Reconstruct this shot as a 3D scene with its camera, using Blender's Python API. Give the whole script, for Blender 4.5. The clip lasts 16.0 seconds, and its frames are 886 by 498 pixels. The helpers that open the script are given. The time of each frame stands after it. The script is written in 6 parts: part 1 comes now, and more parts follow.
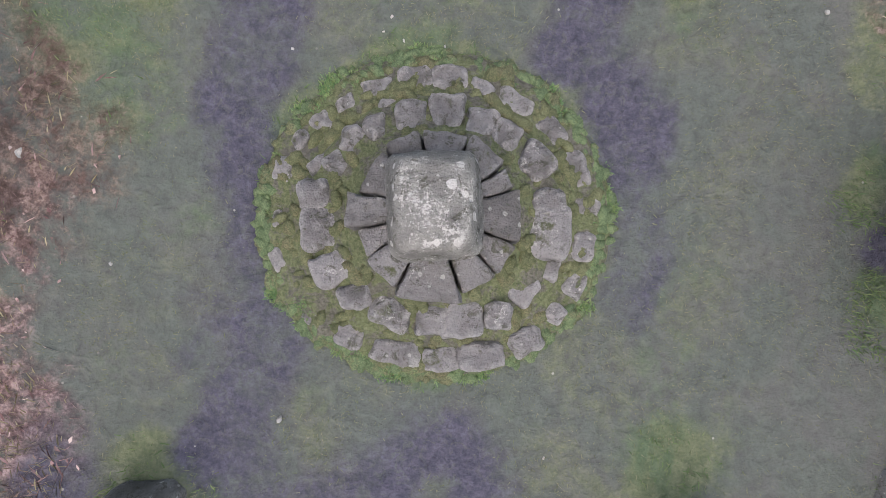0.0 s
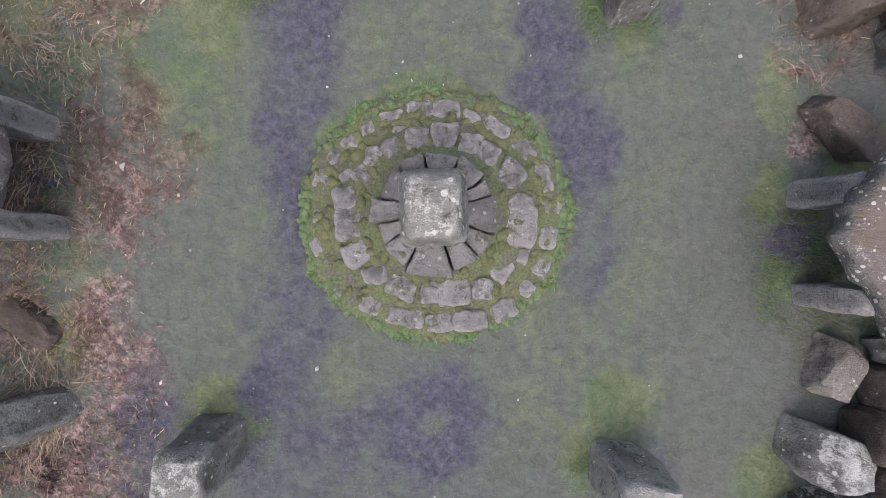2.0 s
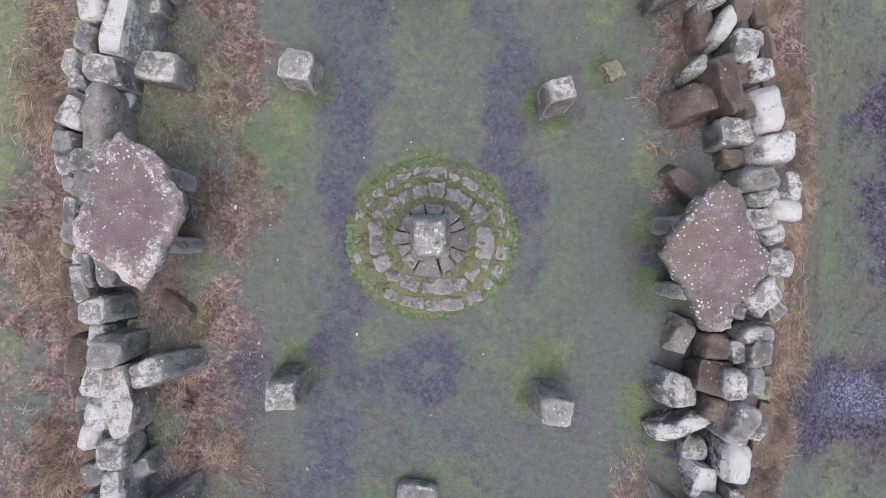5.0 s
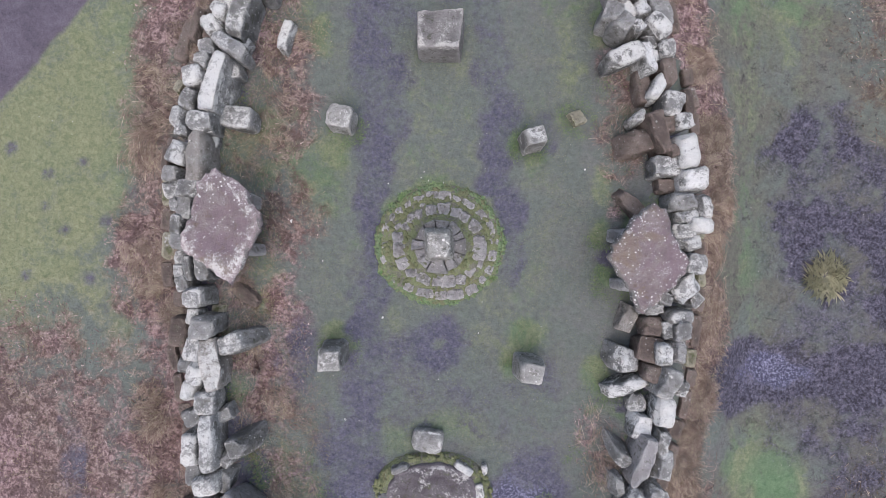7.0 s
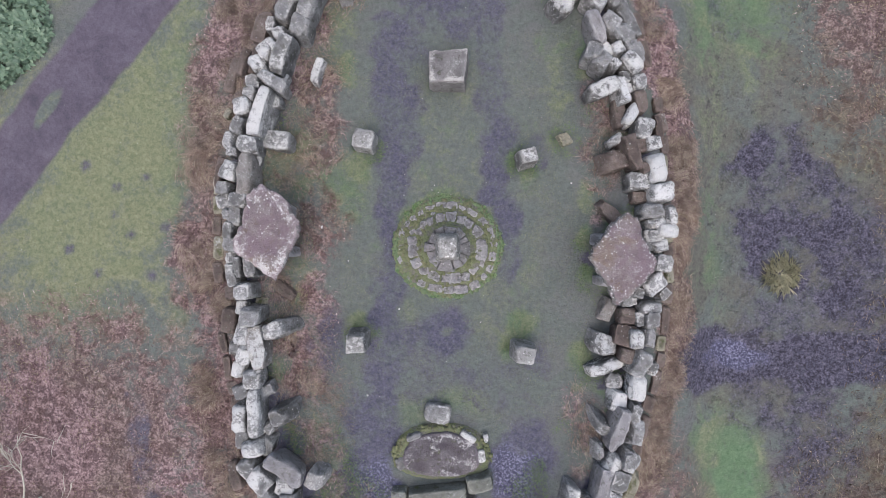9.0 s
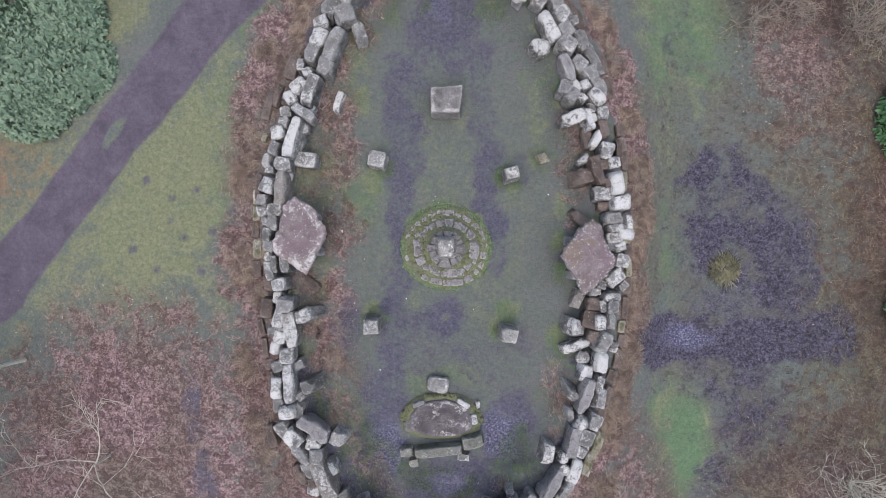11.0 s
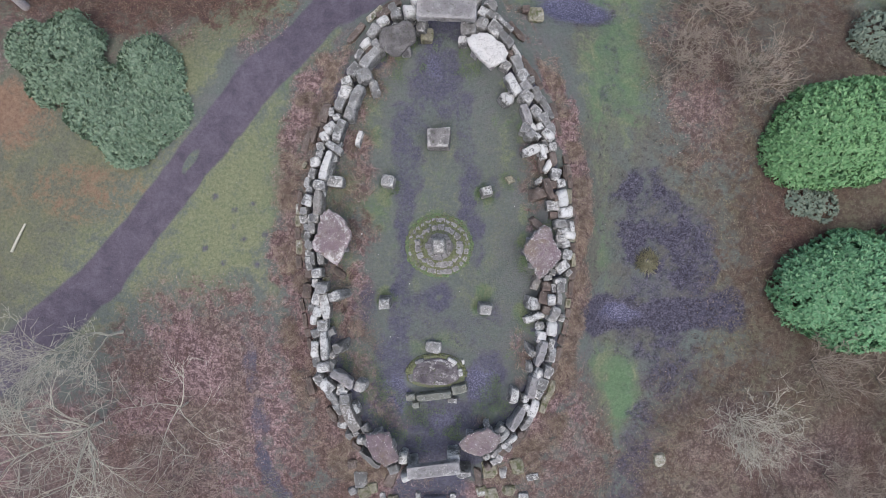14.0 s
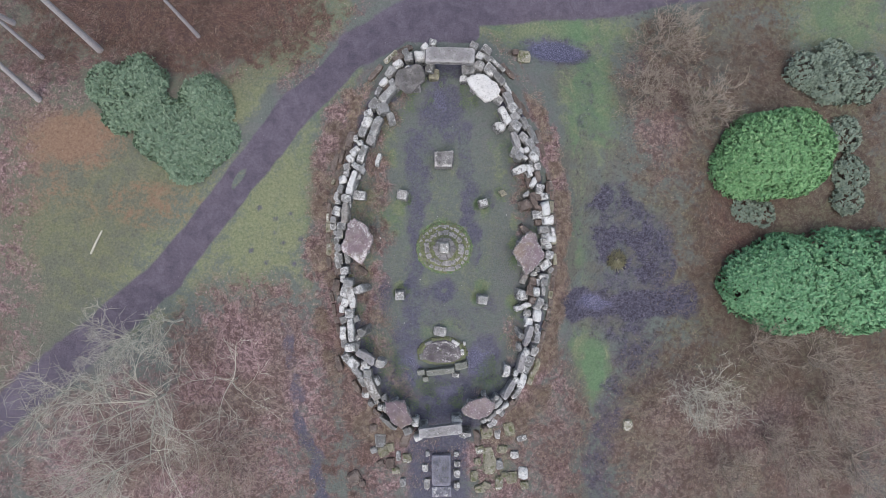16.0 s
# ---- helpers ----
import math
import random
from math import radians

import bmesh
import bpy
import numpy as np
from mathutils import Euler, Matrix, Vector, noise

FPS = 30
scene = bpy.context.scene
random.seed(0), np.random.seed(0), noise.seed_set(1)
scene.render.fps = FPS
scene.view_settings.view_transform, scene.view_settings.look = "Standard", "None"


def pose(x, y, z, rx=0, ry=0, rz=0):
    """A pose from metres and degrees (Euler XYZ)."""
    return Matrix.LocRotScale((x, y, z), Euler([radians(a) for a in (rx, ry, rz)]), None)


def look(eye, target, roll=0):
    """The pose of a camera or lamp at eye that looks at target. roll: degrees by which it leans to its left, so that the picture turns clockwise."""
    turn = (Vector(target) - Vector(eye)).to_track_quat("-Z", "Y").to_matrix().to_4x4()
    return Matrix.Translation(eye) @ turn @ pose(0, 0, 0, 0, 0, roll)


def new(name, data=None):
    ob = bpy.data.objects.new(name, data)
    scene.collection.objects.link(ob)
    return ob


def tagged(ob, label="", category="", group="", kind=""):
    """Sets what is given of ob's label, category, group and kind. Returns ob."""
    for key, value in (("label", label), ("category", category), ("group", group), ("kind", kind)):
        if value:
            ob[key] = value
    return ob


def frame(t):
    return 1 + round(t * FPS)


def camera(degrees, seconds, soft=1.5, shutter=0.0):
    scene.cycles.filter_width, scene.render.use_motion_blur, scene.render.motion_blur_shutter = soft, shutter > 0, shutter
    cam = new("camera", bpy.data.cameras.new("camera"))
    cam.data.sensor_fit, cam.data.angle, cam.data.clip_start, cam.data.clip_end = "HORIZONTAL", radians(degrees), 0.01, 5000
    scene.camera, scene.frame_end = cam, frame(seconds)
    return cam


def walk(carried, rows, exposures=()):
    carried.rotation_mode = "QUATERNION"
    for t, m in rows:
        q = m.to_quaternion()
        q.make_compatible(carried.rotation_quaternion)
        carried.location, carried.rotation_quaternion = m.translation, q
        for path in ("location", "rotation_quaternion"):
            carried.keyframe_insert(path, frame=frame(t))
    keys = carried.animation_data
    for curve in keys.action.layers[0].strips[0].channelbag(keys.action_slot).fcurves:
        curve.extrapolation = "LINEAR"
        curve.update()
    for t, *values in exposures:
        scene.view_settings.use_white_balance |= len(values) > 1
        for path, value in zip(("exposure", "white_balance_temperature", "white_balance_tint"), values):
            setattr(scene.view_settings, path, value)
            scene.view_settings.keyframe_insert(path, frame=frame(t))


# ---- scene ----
cam = camera(92.0, 16.0, soft=0.7)
PATH = [
    (0.0, 0.087, 0.031, 5.283, 0.15, -0.88, -0.12),
    (0.5, 0.122, -0.025, 5.604, 0.05, -0.64, -0.01),
    (1.0, 0.150, 0.033, 6.006, -0.05, -0.40, -0.07),
    (1.5, 0.141, -0.064, 6.453, -0.15, -0.19, 0.02),
    (2.0, 0.193, -0.088, 6.916, -0.16, -0.01, -0.01),
    (2.5, 0.196, 0.021, 7.481, -0.17, 0.02, -0.13),
    (3.0, 0.177, 0.097, 8.187, -0.31, -0.11, -0.09),
    (3.5, 0.306, 0.125, 8.929, -0.53, -0.16, -0.07),
    (3.7, 0.371, 0.117, 9.194, -0.61, -0.17, -0.06),
    (5.8, 0.260, 0.252, 12.353, 0.36, -0.20, 0.18),
    (6.0, 0.243, 0.308, 12.719, 0.34, -0.14, 0.19),
    (6.5, 0.238, 0.315, 13.647, 0.22, -0.02, 0.21),
    (7.0, 0.226, 0.250, 14.522, 0.16, 0.13, 0.23),
    (7.5, 0.082, 0.197, 15.214, 0.16, 0.34, 0.19),
    (8.0, 0.125, 0.224, 15.857, 0.21, 0.40, 0.17),
    (8.5, 0.206, 0.276, 16.474, 0.20, 0.48, 0.18),
    (9.0, 0.063, 0.315, 17.090, 0.15, 0.56, 0.20),
    (9.2, 0.024, 0.311, 17.308, 0.12, 0.57, 0.16),
    (11.3, 0.096, 0.410, 21.329, -0.12, 0.46, 0.11),
    (11.5, 0.086, 0.400, 21.752, -0.13, 0.48, 0.07),
    (12.0, 0.114, 0.350, 22.888, -0.19, 0.44, -0.03),
    (12.5, 0.257, 0.253, 23.937, -0.19, 0.37, -0.05),
    (13.0, 0.359, 0.187, 25.235, -0.05, 0.21, -0.10),
    (13.5, 0.237, 0.149, 26.675, 0.06, 0.09, -0.16),
    (14.0, 0.292, 0.207, 27.898, 0.03, -0.08, -0.14),
    (14.5, 0.158, 0.275, 29.323, -0.00, -0.12, -0.15),
    (15.0, -0.067, 0.350, 30.653, -0.05, -0.13, -0.17),
    (15.5, -0.108, 0.388, 32.178, -0.07, -0.15, -0.23),
    (16.0, -0.115, 0.394, 33.819, -0.09, -0.15, -0.31),
]
walk(cam, [(t, pose(x, y, z, pitch, roll, yaw)) for t, x, y, z, pitch, roll, yaw in PATH],
     exposures=[(0.0, 0.46, 6850, 10), (1.5, 0.52, 6850, 10), (3.5, 0.56, 6750, 11.5), (7.0, 0.48, 6500, 11), (11.5, 0.32, 6450, 11), (16.0, 0.26, 6450, 8)])

# ---- sky and light: an overcast winter day ----
world = bpy.data.worlds.new("overcast_sky")
scene.world = world
world.use_nodes = True
wn = world.node_tree.nodes
sky = wn.new("ShaderNodeTexSky")
sky.sky_type = 'NISHITA'
sky.sun_disc = False
sky.sun_elevation = radians(60)
sky.sun_rotation = radians(200)
sky.air_density, sky.dust_density, sky.ozone_density = 1.0, 4.0, 1.0
wn["Background"].inputs["Strength"].default_value = 0.15
world.node_tree.links.new(sky.outputs[0], wn["Background"].inputs["Color"])
sun = new("sun", bpy.data.lights.new("sun", 'SUN'))
sun.data.energy, sun.data.angle, sun.data.color = 1.3, radians(80), (1.0, 0.96, 0.92)
sun.matrix_world = look((11, -3, 28), (0, 0, 0))


# ---- materials ----
class Nodes:
    """A small builder for node materials."""

    def __init__(self, name, rough=0.9):
        self.mat = bpy.data.materials.new(name)
        self.mat.use_nodes = True
        self.tree = self.mat.node_tree
        self.bsdf = self.tree.nodes["Principled BSDF"]
        self.bsdf.inputs["Roughness"].default_value = rough
        self.bsdf.inputs["Specular IOR Level"].default_value = 0.3
        self.place = self.add("ShaderNodeNewGeometry").outputs["Position"]

    def add(self, kind, **props):
        n = self.tree.nodes.new(kind)
        for k, v in props.items():
            if k == "operation":
                n.operation = v
            elif k == "feature":
                n.feature = v
            elif k == "data_type":
                n.data_type = v
            elif k == "attribute_name":
                n.attribute_name = v
        return n

    def link(self, a, b):
        self.tree.links.new(a, b)

    def put(self, socket, value):
        if isinstance(value, (int, float)):
            socket.default_value = value
        elif isinstance(value, tuple):
            socket.default_value = (*value, 1.0) if len(value) == 3 and socket.type == 'RGBA' else value
        else:
            self.link(value, socket)

    def noise(self, scale, detail=4.0, rough=0.6, warp=0.0):
        n = self.add("ShaderNodeTexNoise")
        n.inputs["Scale"].default_value = scale
        n.inputs["Detail"].default_value = detail
        n.inputs["Roughness"].default_value = rough
        n.inputs["Distortion"].default_value = warp
        self.link(self.place, n.inputs["Vector"])
        return n.outputs["Fac"]

    def spots(self, scale, feature='F1'):
        n = self.add("ShaderNodeTexVoronoi", feature=feature)
        n.inputs["Scale"].default_value = scale
        self.link(self.place, n.inputs["Vector"])
        return n.outputs["Distance"]

    def step(self, value, low, high, to0=0.0, to1=1.0):
        n = self.add("ShaderNodeMapRange")
        n.interpolation_type = 'SMOOTHSTEP'
        self.put(n.inputs["Value"], value)
        n.inputs["From Min"].default_value, n.inputs["From Max"].default_value = low, high
        n.inputs["To Min"].default_value, n.inputs["To Max"].default_value = to0, to1
        return n.outputs["Result"]

    def calc(self, op, a, b=0.0):
        n = self.add("ShaderNodeMath", operation=op)
        self.put(n.inputs[0], a)
        self.put(n.inputs[1], b)
        return n.outputs[0]

    def mix(self, fac, a, b):
        n = self.add("ShaderNodeMix", data_type='RGBA')
        self.put(n.inputs[0], fac)
        self.put(n.inputs[6], a)
        self.put(n.inputs[7], b)
        return n.outputs[2]

    def ramp(self, value, *stops):
        n = self.add("ShaderNodeValToRGB")
        while len(n.color_ramp.elements) < len(stops):
            n.color_ramp.elements.new(0.5)
        for e, (p, c) in zip(n.color_ramp.elements, stops):
            e.position, e.color = p, (*c, 1.0)
        self.put(n.inputs[0], value)
        return n.outputs["Color"]

    def done(self, colour, height=None, depth=0.02, strength=0.6, rough=None):
        self.put(self.bsdf.inputs["Base Color"], colour)
        if rough is not None:
            self.put(self.bsdf.inputs["Roughness"], rough)
        if height is not None:
            b = self.add("ShaderNodeBump")
            b.inputs["Strength"].default_value, b.inputs["Distance"].default_value = strength, depth
            self.link(height, b.inputs["Height"])
            self.link(b.outputs[0], self.bsdf.inputs["Normal"])
        return self.mat


def stone_material(name, dark, mid, light, lichen=0.3, white=(0.76, 0.76, 0.75), stain=(0.10, 0.10, 0.075), moss=0.0, dotted=0.34, rim=0.0, top_light=0.18, blush=False):
    """Weathered gritstone: grain, broad stains, crusts of pale lichen and some moss. Upward faces are painted lighter.
    """
    n = Nodes(name, 0.93)
    own = n.add("ShaderNodeObjectInfo").outputs["Random"]
    broad = n.calc('ADD', n.noise(1.7, 5, 0.6, 0.4), n.calc('MULTIPLY', n.calc('SUBTRACT', own, 0.5), 0.22))
    c = n.ramp(broad, (0.36, dark), (0.5, mid), (0.64, light))
    grain = n.noise(38, 3, 0.7)
    c = n.mix(n.step(grain, 0.4, 0.75, 0.0, 0.25), c, tuple(v * 0.5 for v in mid))
    c = n.mix(n.step(n.noise(5.5, 6, 0.75, 0.8), 0.54, 0.61, 0.0, 0.75), c, stain)
    c = n.mix(n.step(n.noise(16, 6, 0.8, 0.4), 0.53, 0.66, 0.0, 0.55), c, tuple(v * 0.5 for v in dark))
    if blush:
        flank = n.add("ShaderNodeSeparateXYZ")
        n.link(n.add("ShaderNodeNewGeometry").outputs["Normal"], flank.inputs[0])
        c = n.mix(n.step(n.noise(1.1, 4, 0.6, 0.8), 0.45, 0.62, 0.0, 0.55), c, (0.255, 0.185, 0.225))
        c = n.mix(n.step(n.noise(0.8, 5, 0.65, 0.6), 0.55, 0.68, 0.0, 0.6), c, (0.26, 0.20, 0.14))
        c = n.mix(n.calc('MULTIPLY', n.step(flank.outputs[2], 0.85, 0.6), n.step(n.noise(6, 6, 0.75), 0.36, 0.6, 0.5, 1.0)), c, n.ramp(grain, (0.35, (0.12, 0.118, 0.115)), (0.6, (0.30, 0.298, 0.295))))
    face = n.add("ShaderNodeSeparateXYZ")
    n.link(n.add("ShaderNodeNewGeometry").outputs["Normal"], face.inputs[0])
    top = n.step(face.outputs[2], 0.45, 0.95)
    # Upward faces are mixed lighter, painting in light that tops catch over sides.
    c = n.mix(n.calc('MULTIPLY', top, top_light), c, tuple(min(0.6, v * 1.15) for v in light))
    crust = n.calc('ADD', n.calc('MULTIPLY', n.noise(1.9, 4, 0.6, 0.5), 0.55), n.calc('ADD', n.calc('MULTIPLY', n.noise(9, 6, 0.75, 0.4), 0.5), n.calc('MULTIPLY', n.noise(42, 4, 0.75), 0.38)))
    # Lichen leans to upward faces, which adds to the painted light on tops.
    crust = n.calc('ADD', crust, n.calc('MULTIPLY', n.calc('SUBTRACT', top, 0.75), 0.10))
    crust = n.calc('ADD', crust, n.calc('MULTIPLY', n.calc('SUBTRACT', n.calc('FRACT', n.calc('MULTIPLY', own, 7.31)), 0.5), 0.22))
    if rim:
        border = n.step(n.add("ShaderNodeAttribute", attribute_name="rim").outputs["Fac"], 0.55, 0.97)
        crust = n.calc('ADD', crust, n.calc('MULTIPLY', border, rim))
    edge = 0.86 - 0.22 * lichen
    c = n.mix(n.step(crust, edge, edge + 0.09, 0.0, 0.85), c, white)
    flecks = n.calc('ADD', n.noise(30, 3, 0.7), n.calc('MULTIPLY', n.calc('SUBTRACT', broad, 0.5), 0.6))
    c = n.mix(n.step(flecks, 0.71 - 0.09 * lichen, 0.77 - 0.09 * lichen, 0.0, 0.7), c, white)
    dots = n.calc('ADD', n.calc('MULTIPLY', border, -0.6 * rim) if rim else 0.0, n.calc('ADD', n.calc('ADD', n.calc('MULTIPLY', n.spots(8.5), 0.95), n.calc('MULTIPLY', n.noise(3.1, 4, 0.7), 0.3)) if rim > 0.1 else n.spots(5.6), n.calc('ADD', n.calc('MULTIPLY', n.noise(14, 3), 0.26), n.calc('MULTIPLY', n.noise(1.3, 2), 0.45 if rim > 0.1 else 0.25))))
    c = n.mix(n.step(dots, dotted, dotted + 0.04, 0.9 if lichen > 0.2 or rim else 0.45, 0.0), c, white)
    if moss:
        c = n.mix(n.step(n.noise(2.6, 5, 0.7), 0.62 - 0.3 * moss, 0.74 - 0.3 * moss, 0.0, 0.9), c, n.mix(grain, (0.06, 0.075, 0.028), (0.15, 0.165, 0.07)))
    worn = n.add("ShaderNodeNewGeometry").outputs["Pointiness"]
    c = n.mix(n.calc('MULTIPLY', n.step(worn, 0.505, 0.56, 0.0, 0.75), n.step(grain, 0.3, 0.6)), c, tuple(min(0.62, v * 1.9) for v in mid))
    h = n.calc('ADD', n.calc('MULTIPLY', grain, 0.4), n.calc('ADD', n.noise(7, 6, 0.7), n.calc('MULTIPLY', crust, 0.3)))
    return n.done(c, h, 0.13, 1.0)


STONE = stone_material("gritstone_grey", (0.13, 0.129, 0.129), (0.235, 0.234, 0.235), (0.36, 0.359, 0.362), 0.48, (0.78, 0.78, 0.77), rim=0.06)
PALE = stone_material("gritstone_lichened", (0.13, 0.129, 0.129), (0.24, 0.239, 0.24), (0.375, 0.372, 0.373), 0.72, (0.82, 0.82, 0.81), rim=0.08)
ALTAR = stone_material("altar_gritstone", (0.135, 0.128, 0.128), (0.20, 0.19, 0.192), (0.275, 0.265, 0.265), 0.1, (0.7, 0.69, 0.67), rim=0.12, top_light=0.0)
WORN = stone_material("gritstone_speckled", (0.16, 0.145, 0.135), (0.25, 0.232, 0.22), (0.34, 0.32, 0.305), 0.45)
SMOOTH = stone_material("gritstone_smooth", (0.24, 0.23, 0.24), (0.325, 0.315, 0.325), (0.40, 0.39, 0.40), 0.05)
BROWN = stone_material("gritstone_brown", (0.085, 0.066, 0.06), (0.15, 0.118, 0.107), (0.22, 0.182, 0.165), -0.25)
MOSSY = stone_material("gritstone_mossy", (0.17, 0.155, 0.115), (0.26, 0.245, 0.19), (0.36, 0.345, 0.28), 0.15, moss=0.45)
PINK = stone_material("gritstone_pinkish", (0.18, 0.14, 0.155), (0.25, 0.20, 0.215), (0.315, 0.268, 0.268), 0.06, (0.84, 0.83, 0.82), (0.21, 0.16, 0.13), dotted=0.61, rim=0.13, top_light=0.05, blush=True)
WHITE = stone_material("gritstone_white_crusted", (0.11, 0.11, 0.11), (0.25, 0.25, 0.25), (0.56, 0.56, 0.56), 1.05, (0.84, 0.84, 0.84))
RING = stone_material("cairn_stone", (0.19, 0.184, 0.188), (0.295, 0.286, 0.296), (0.38, 0.37, 0.384), -0.12, moss=0.14, top_light=0.0)
PILLAR = stone_material("pillar_stone", (0.20, 0.197, 0.188), (0.295, 0.29, 0.28), (0.38, 0.375, 0.36), 0.66, (0.84, 0.83, 0.82), dotted=0.46, top_light=0.0)
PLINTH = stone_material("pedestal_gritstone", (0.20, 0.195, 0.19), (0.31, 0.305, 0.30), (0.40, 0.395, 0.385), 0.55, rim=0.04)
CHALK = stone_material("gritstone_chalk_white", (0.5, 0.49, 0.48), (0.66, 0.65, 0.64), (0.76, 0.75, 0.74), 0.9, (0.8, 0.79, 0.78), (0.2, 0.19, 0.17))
SLATE = stone_material("wet_blue_slab", (0.11, 0.11, 0.14), (0.165, 0.165, 0.205), (0.22, 0.22, 0.265), 0.0, top_light=0.0)


def ground_material():
    n = Nodes("turf_and_mud", 0.95)
    za = n.add("ShaderNodeSeparateColor")
    za_node = n.add("ShaderNodeAttribute", attribute_name="zone_a")
    n.link(za_node.outputs["Color"], za.inputs[0])
    zb = n.add("ShaderNodeSeparateColor")
    zb_node = n.add("ShaderNodeAttribute", attribute_name="zone_b")
    n.link(zb_node.outputs["Color"], zb.inputs[0])
    mud, litter, path = za.outputs[0], za.outputs[1], za.outputs[2]
    wet, lush, tan = zb.outputs[0], zb.outputs[1], zb.outputs[2]
    fine, mid, broad = n.noise(26, 5, 0.7), n.noise(5.5, 5, 0.65, 0.5), n.noise(0.9, 4, 0.6, 0.6)
    clumps = n.noise(11, 4, 0.75, 0.3)
    where = n.add("ShaderNodeSeparateXYZ")
    n.link(n.place, where.inputs[0])

    speck = n.calc('ADD', n.step(n.noise(0.9, 4, 0.6, 0.6), 0.34, 0.66, -0.26, 0.26), n.calc('ADD', n.step(n.noise(3.6, 4, 0.65, 0.5), 0.33, 0.67, -0.14, 0.14), n.step(n.noise(11, 4, 0.7, 0.4), 0.33, 0.67, -0.09, 0.09)))

    def over(base, mask, colour, soft=0.16, ragged=1.0):
        m = n.calc('ADD', mask, n.calc('MULTIPLY', n.calc('MULTIPLY', speck, ragged), n.step(mask, 0.02, 0.35)))
        return n.mix(n.step(m, 0.5 - soft, 0.5 + soft), base, colour)

    tone = n.calc('ADD', n.calc('MULTIPLY', mid, 0.65), n.calc('MULTIPLY', fine, 0.35))
    turf = n.ramp(tone, (0.34, (0.092, 0.108, 0.1)), (0.5, (0.126, 0.144, 0.134)), (0.66, (0.158, 0.178, 0.166)))
    turf = n.mix(n.step(broad, 0.42, 0.6, 0.0, 0.75), turf, n.ramp(tone, (0.34, (0.114, 0.117, 0.12)), (0.66, (0.168, 0.17, 0.173))))
    green = n.ramp(tone, (0.36, (0.11, 0.138, 0.08)), (0.5, (0.168, 0.196, 0.12)), (0.64, (0.232, 0.256, 0.165)))
    green = n.mix(n.step(n.noise(0.55, 4, 0.6, 0.5), 0.46, 0.6, 0.0, 0.85), green, n.ramp(tone, (0.36, (0.082, 0.13, 0.078)), (0.64, (0.15, 0.21, 0.13))))
    green = n.mix(n.calc('MULTIPLY', n.step(where.outputs[0], 8.5, 11, 0.0, 0.85), n.step(lush, 0.72, 0.95)), green, n.ramp(tone, (0.36, (0.075, 0.14, 0.075)), (0.64, (0.14, 0.225, 0.13))))
    green = n.mix(n.step(where.outputs[0], -12, -9, 0.8, 0.0), green, n.ramp(tone, (0.36, (0.135, 0.152, 0.085)), (0.5, (0.20, 0.215, 0.128)), (0.64, (0.265, 0.275, 0.175))))
    rank = n.ramp(tone, (0.36, (0.09, 0.09, 0.056)), (0.5, (0.135, 0.135, 0.088)), (0.64, (0.18, 0.175, 0.12)))
    beyond = n.step(n.calc('SUBTRACT', where.outputs[0], n.calc('MULTIPLY', where.outputs[1], 0.75)), -22, -27, 0.0, 0.55)
    green = n.mix(beyond, green, rank)
    turf = n.mix(beyond, turf, rank)
    soil = n.ramp(n.calc('ADD', n.calc('MULTIPLY', mid, 0.35), n.calc('ADD', n.calc('MULTIPLY', clumps, 0.4), n.calc('MULTIPLY', fine, 0.25))),
                  (0.38, (0.05, 0.049, 0.072)), (0.5, (0.088, 0.087, 0.126)), (0.62, (0.138, 0.136, 0.187)))
    soil = n.mix(n.step(n.noise(6.5, 6, 0.78, 0.9), 0.5, 0.62, 0.0, 0.6), soil, turf)
    soil = n.mix(n.step(n.noise(8.5, 5, 0.75, 0.7), 0.57, 0.66, 0.0, 0.55), soil, (0.045, 0.044, 0.062))
    rut = n.ramp(n.calc('ADD', n.calc('MULTIPLY', clumps, 0.5), n.calc('MULTIPLY', n.noise(4.5, 5, 0.75, 0.8), 0.5)), (0.41, (0.022, 0.02, 0.03)), (0.5, (0.066, 0.062, 0.09)), (0.6, (0.15, 0.142, 0.19)))
    soil = n.mix(n.step(where.outputs[0], 8.0, 9.5), soil, rut)
    leaf = n.ramp(n.calc('ADD', n.calc('MULTIPLY', fine, 0.3), n.calc('ADD', n.calc('MULTIPLY', clumps, 0.4), n.calc('MULTIPLY', mid, 0.3))),
                  (0.42, (0.075, 0.046, 0.05)), (0.5, (0.245, 0.166, 0.172)), (0.58, (0.46, 0.345, 0.342)))
    brown = n.ramp(n.calc('ADD', n.calc('MULTIPLY', fine, 0.4), n.calc('MULTIPLY', clumps, 0.6)), (0.38, (0.068, 0.055, 0.042)), (0.5, (0.126, 0.104, 0.08)), (0.62, (0.21, 0.18, 0.14)))
    brown = n.mix(n.step(n.noise(0.22, 4, 0.6, 0.6), 0.47, 0.62, 0.0, 0.8), brown, n.ramp(tone, (0.36, (0.10, 0.10, 0.066)), (0.64, (0.185, 0.18, 0.12))))
    leaf = n.mix(n.step(n.noise(0.16, 3, 0.55), 0.42, 0.56, 0.0, 0.5), leaf, brown)
    leaf = n.mix(za_node.outputs["Alpha"], leaf, brown)
    leaf = n.mix(zb_node.outputs["Alpha"], leaf, n.ramp(clumps, (0.4, (0.05, 0.03, 0.024)), (0.5, (0.112, 0.068, 0.055)), (0.62, (0.215, 0.142, 0.115))))
    leaf = n.mix(n.step(n.noise(2.6, 4, 0.72, 0.6), 0.43, 0.54, 0.65, 0.0), leaf, (0.065, 0.041, 0.041))
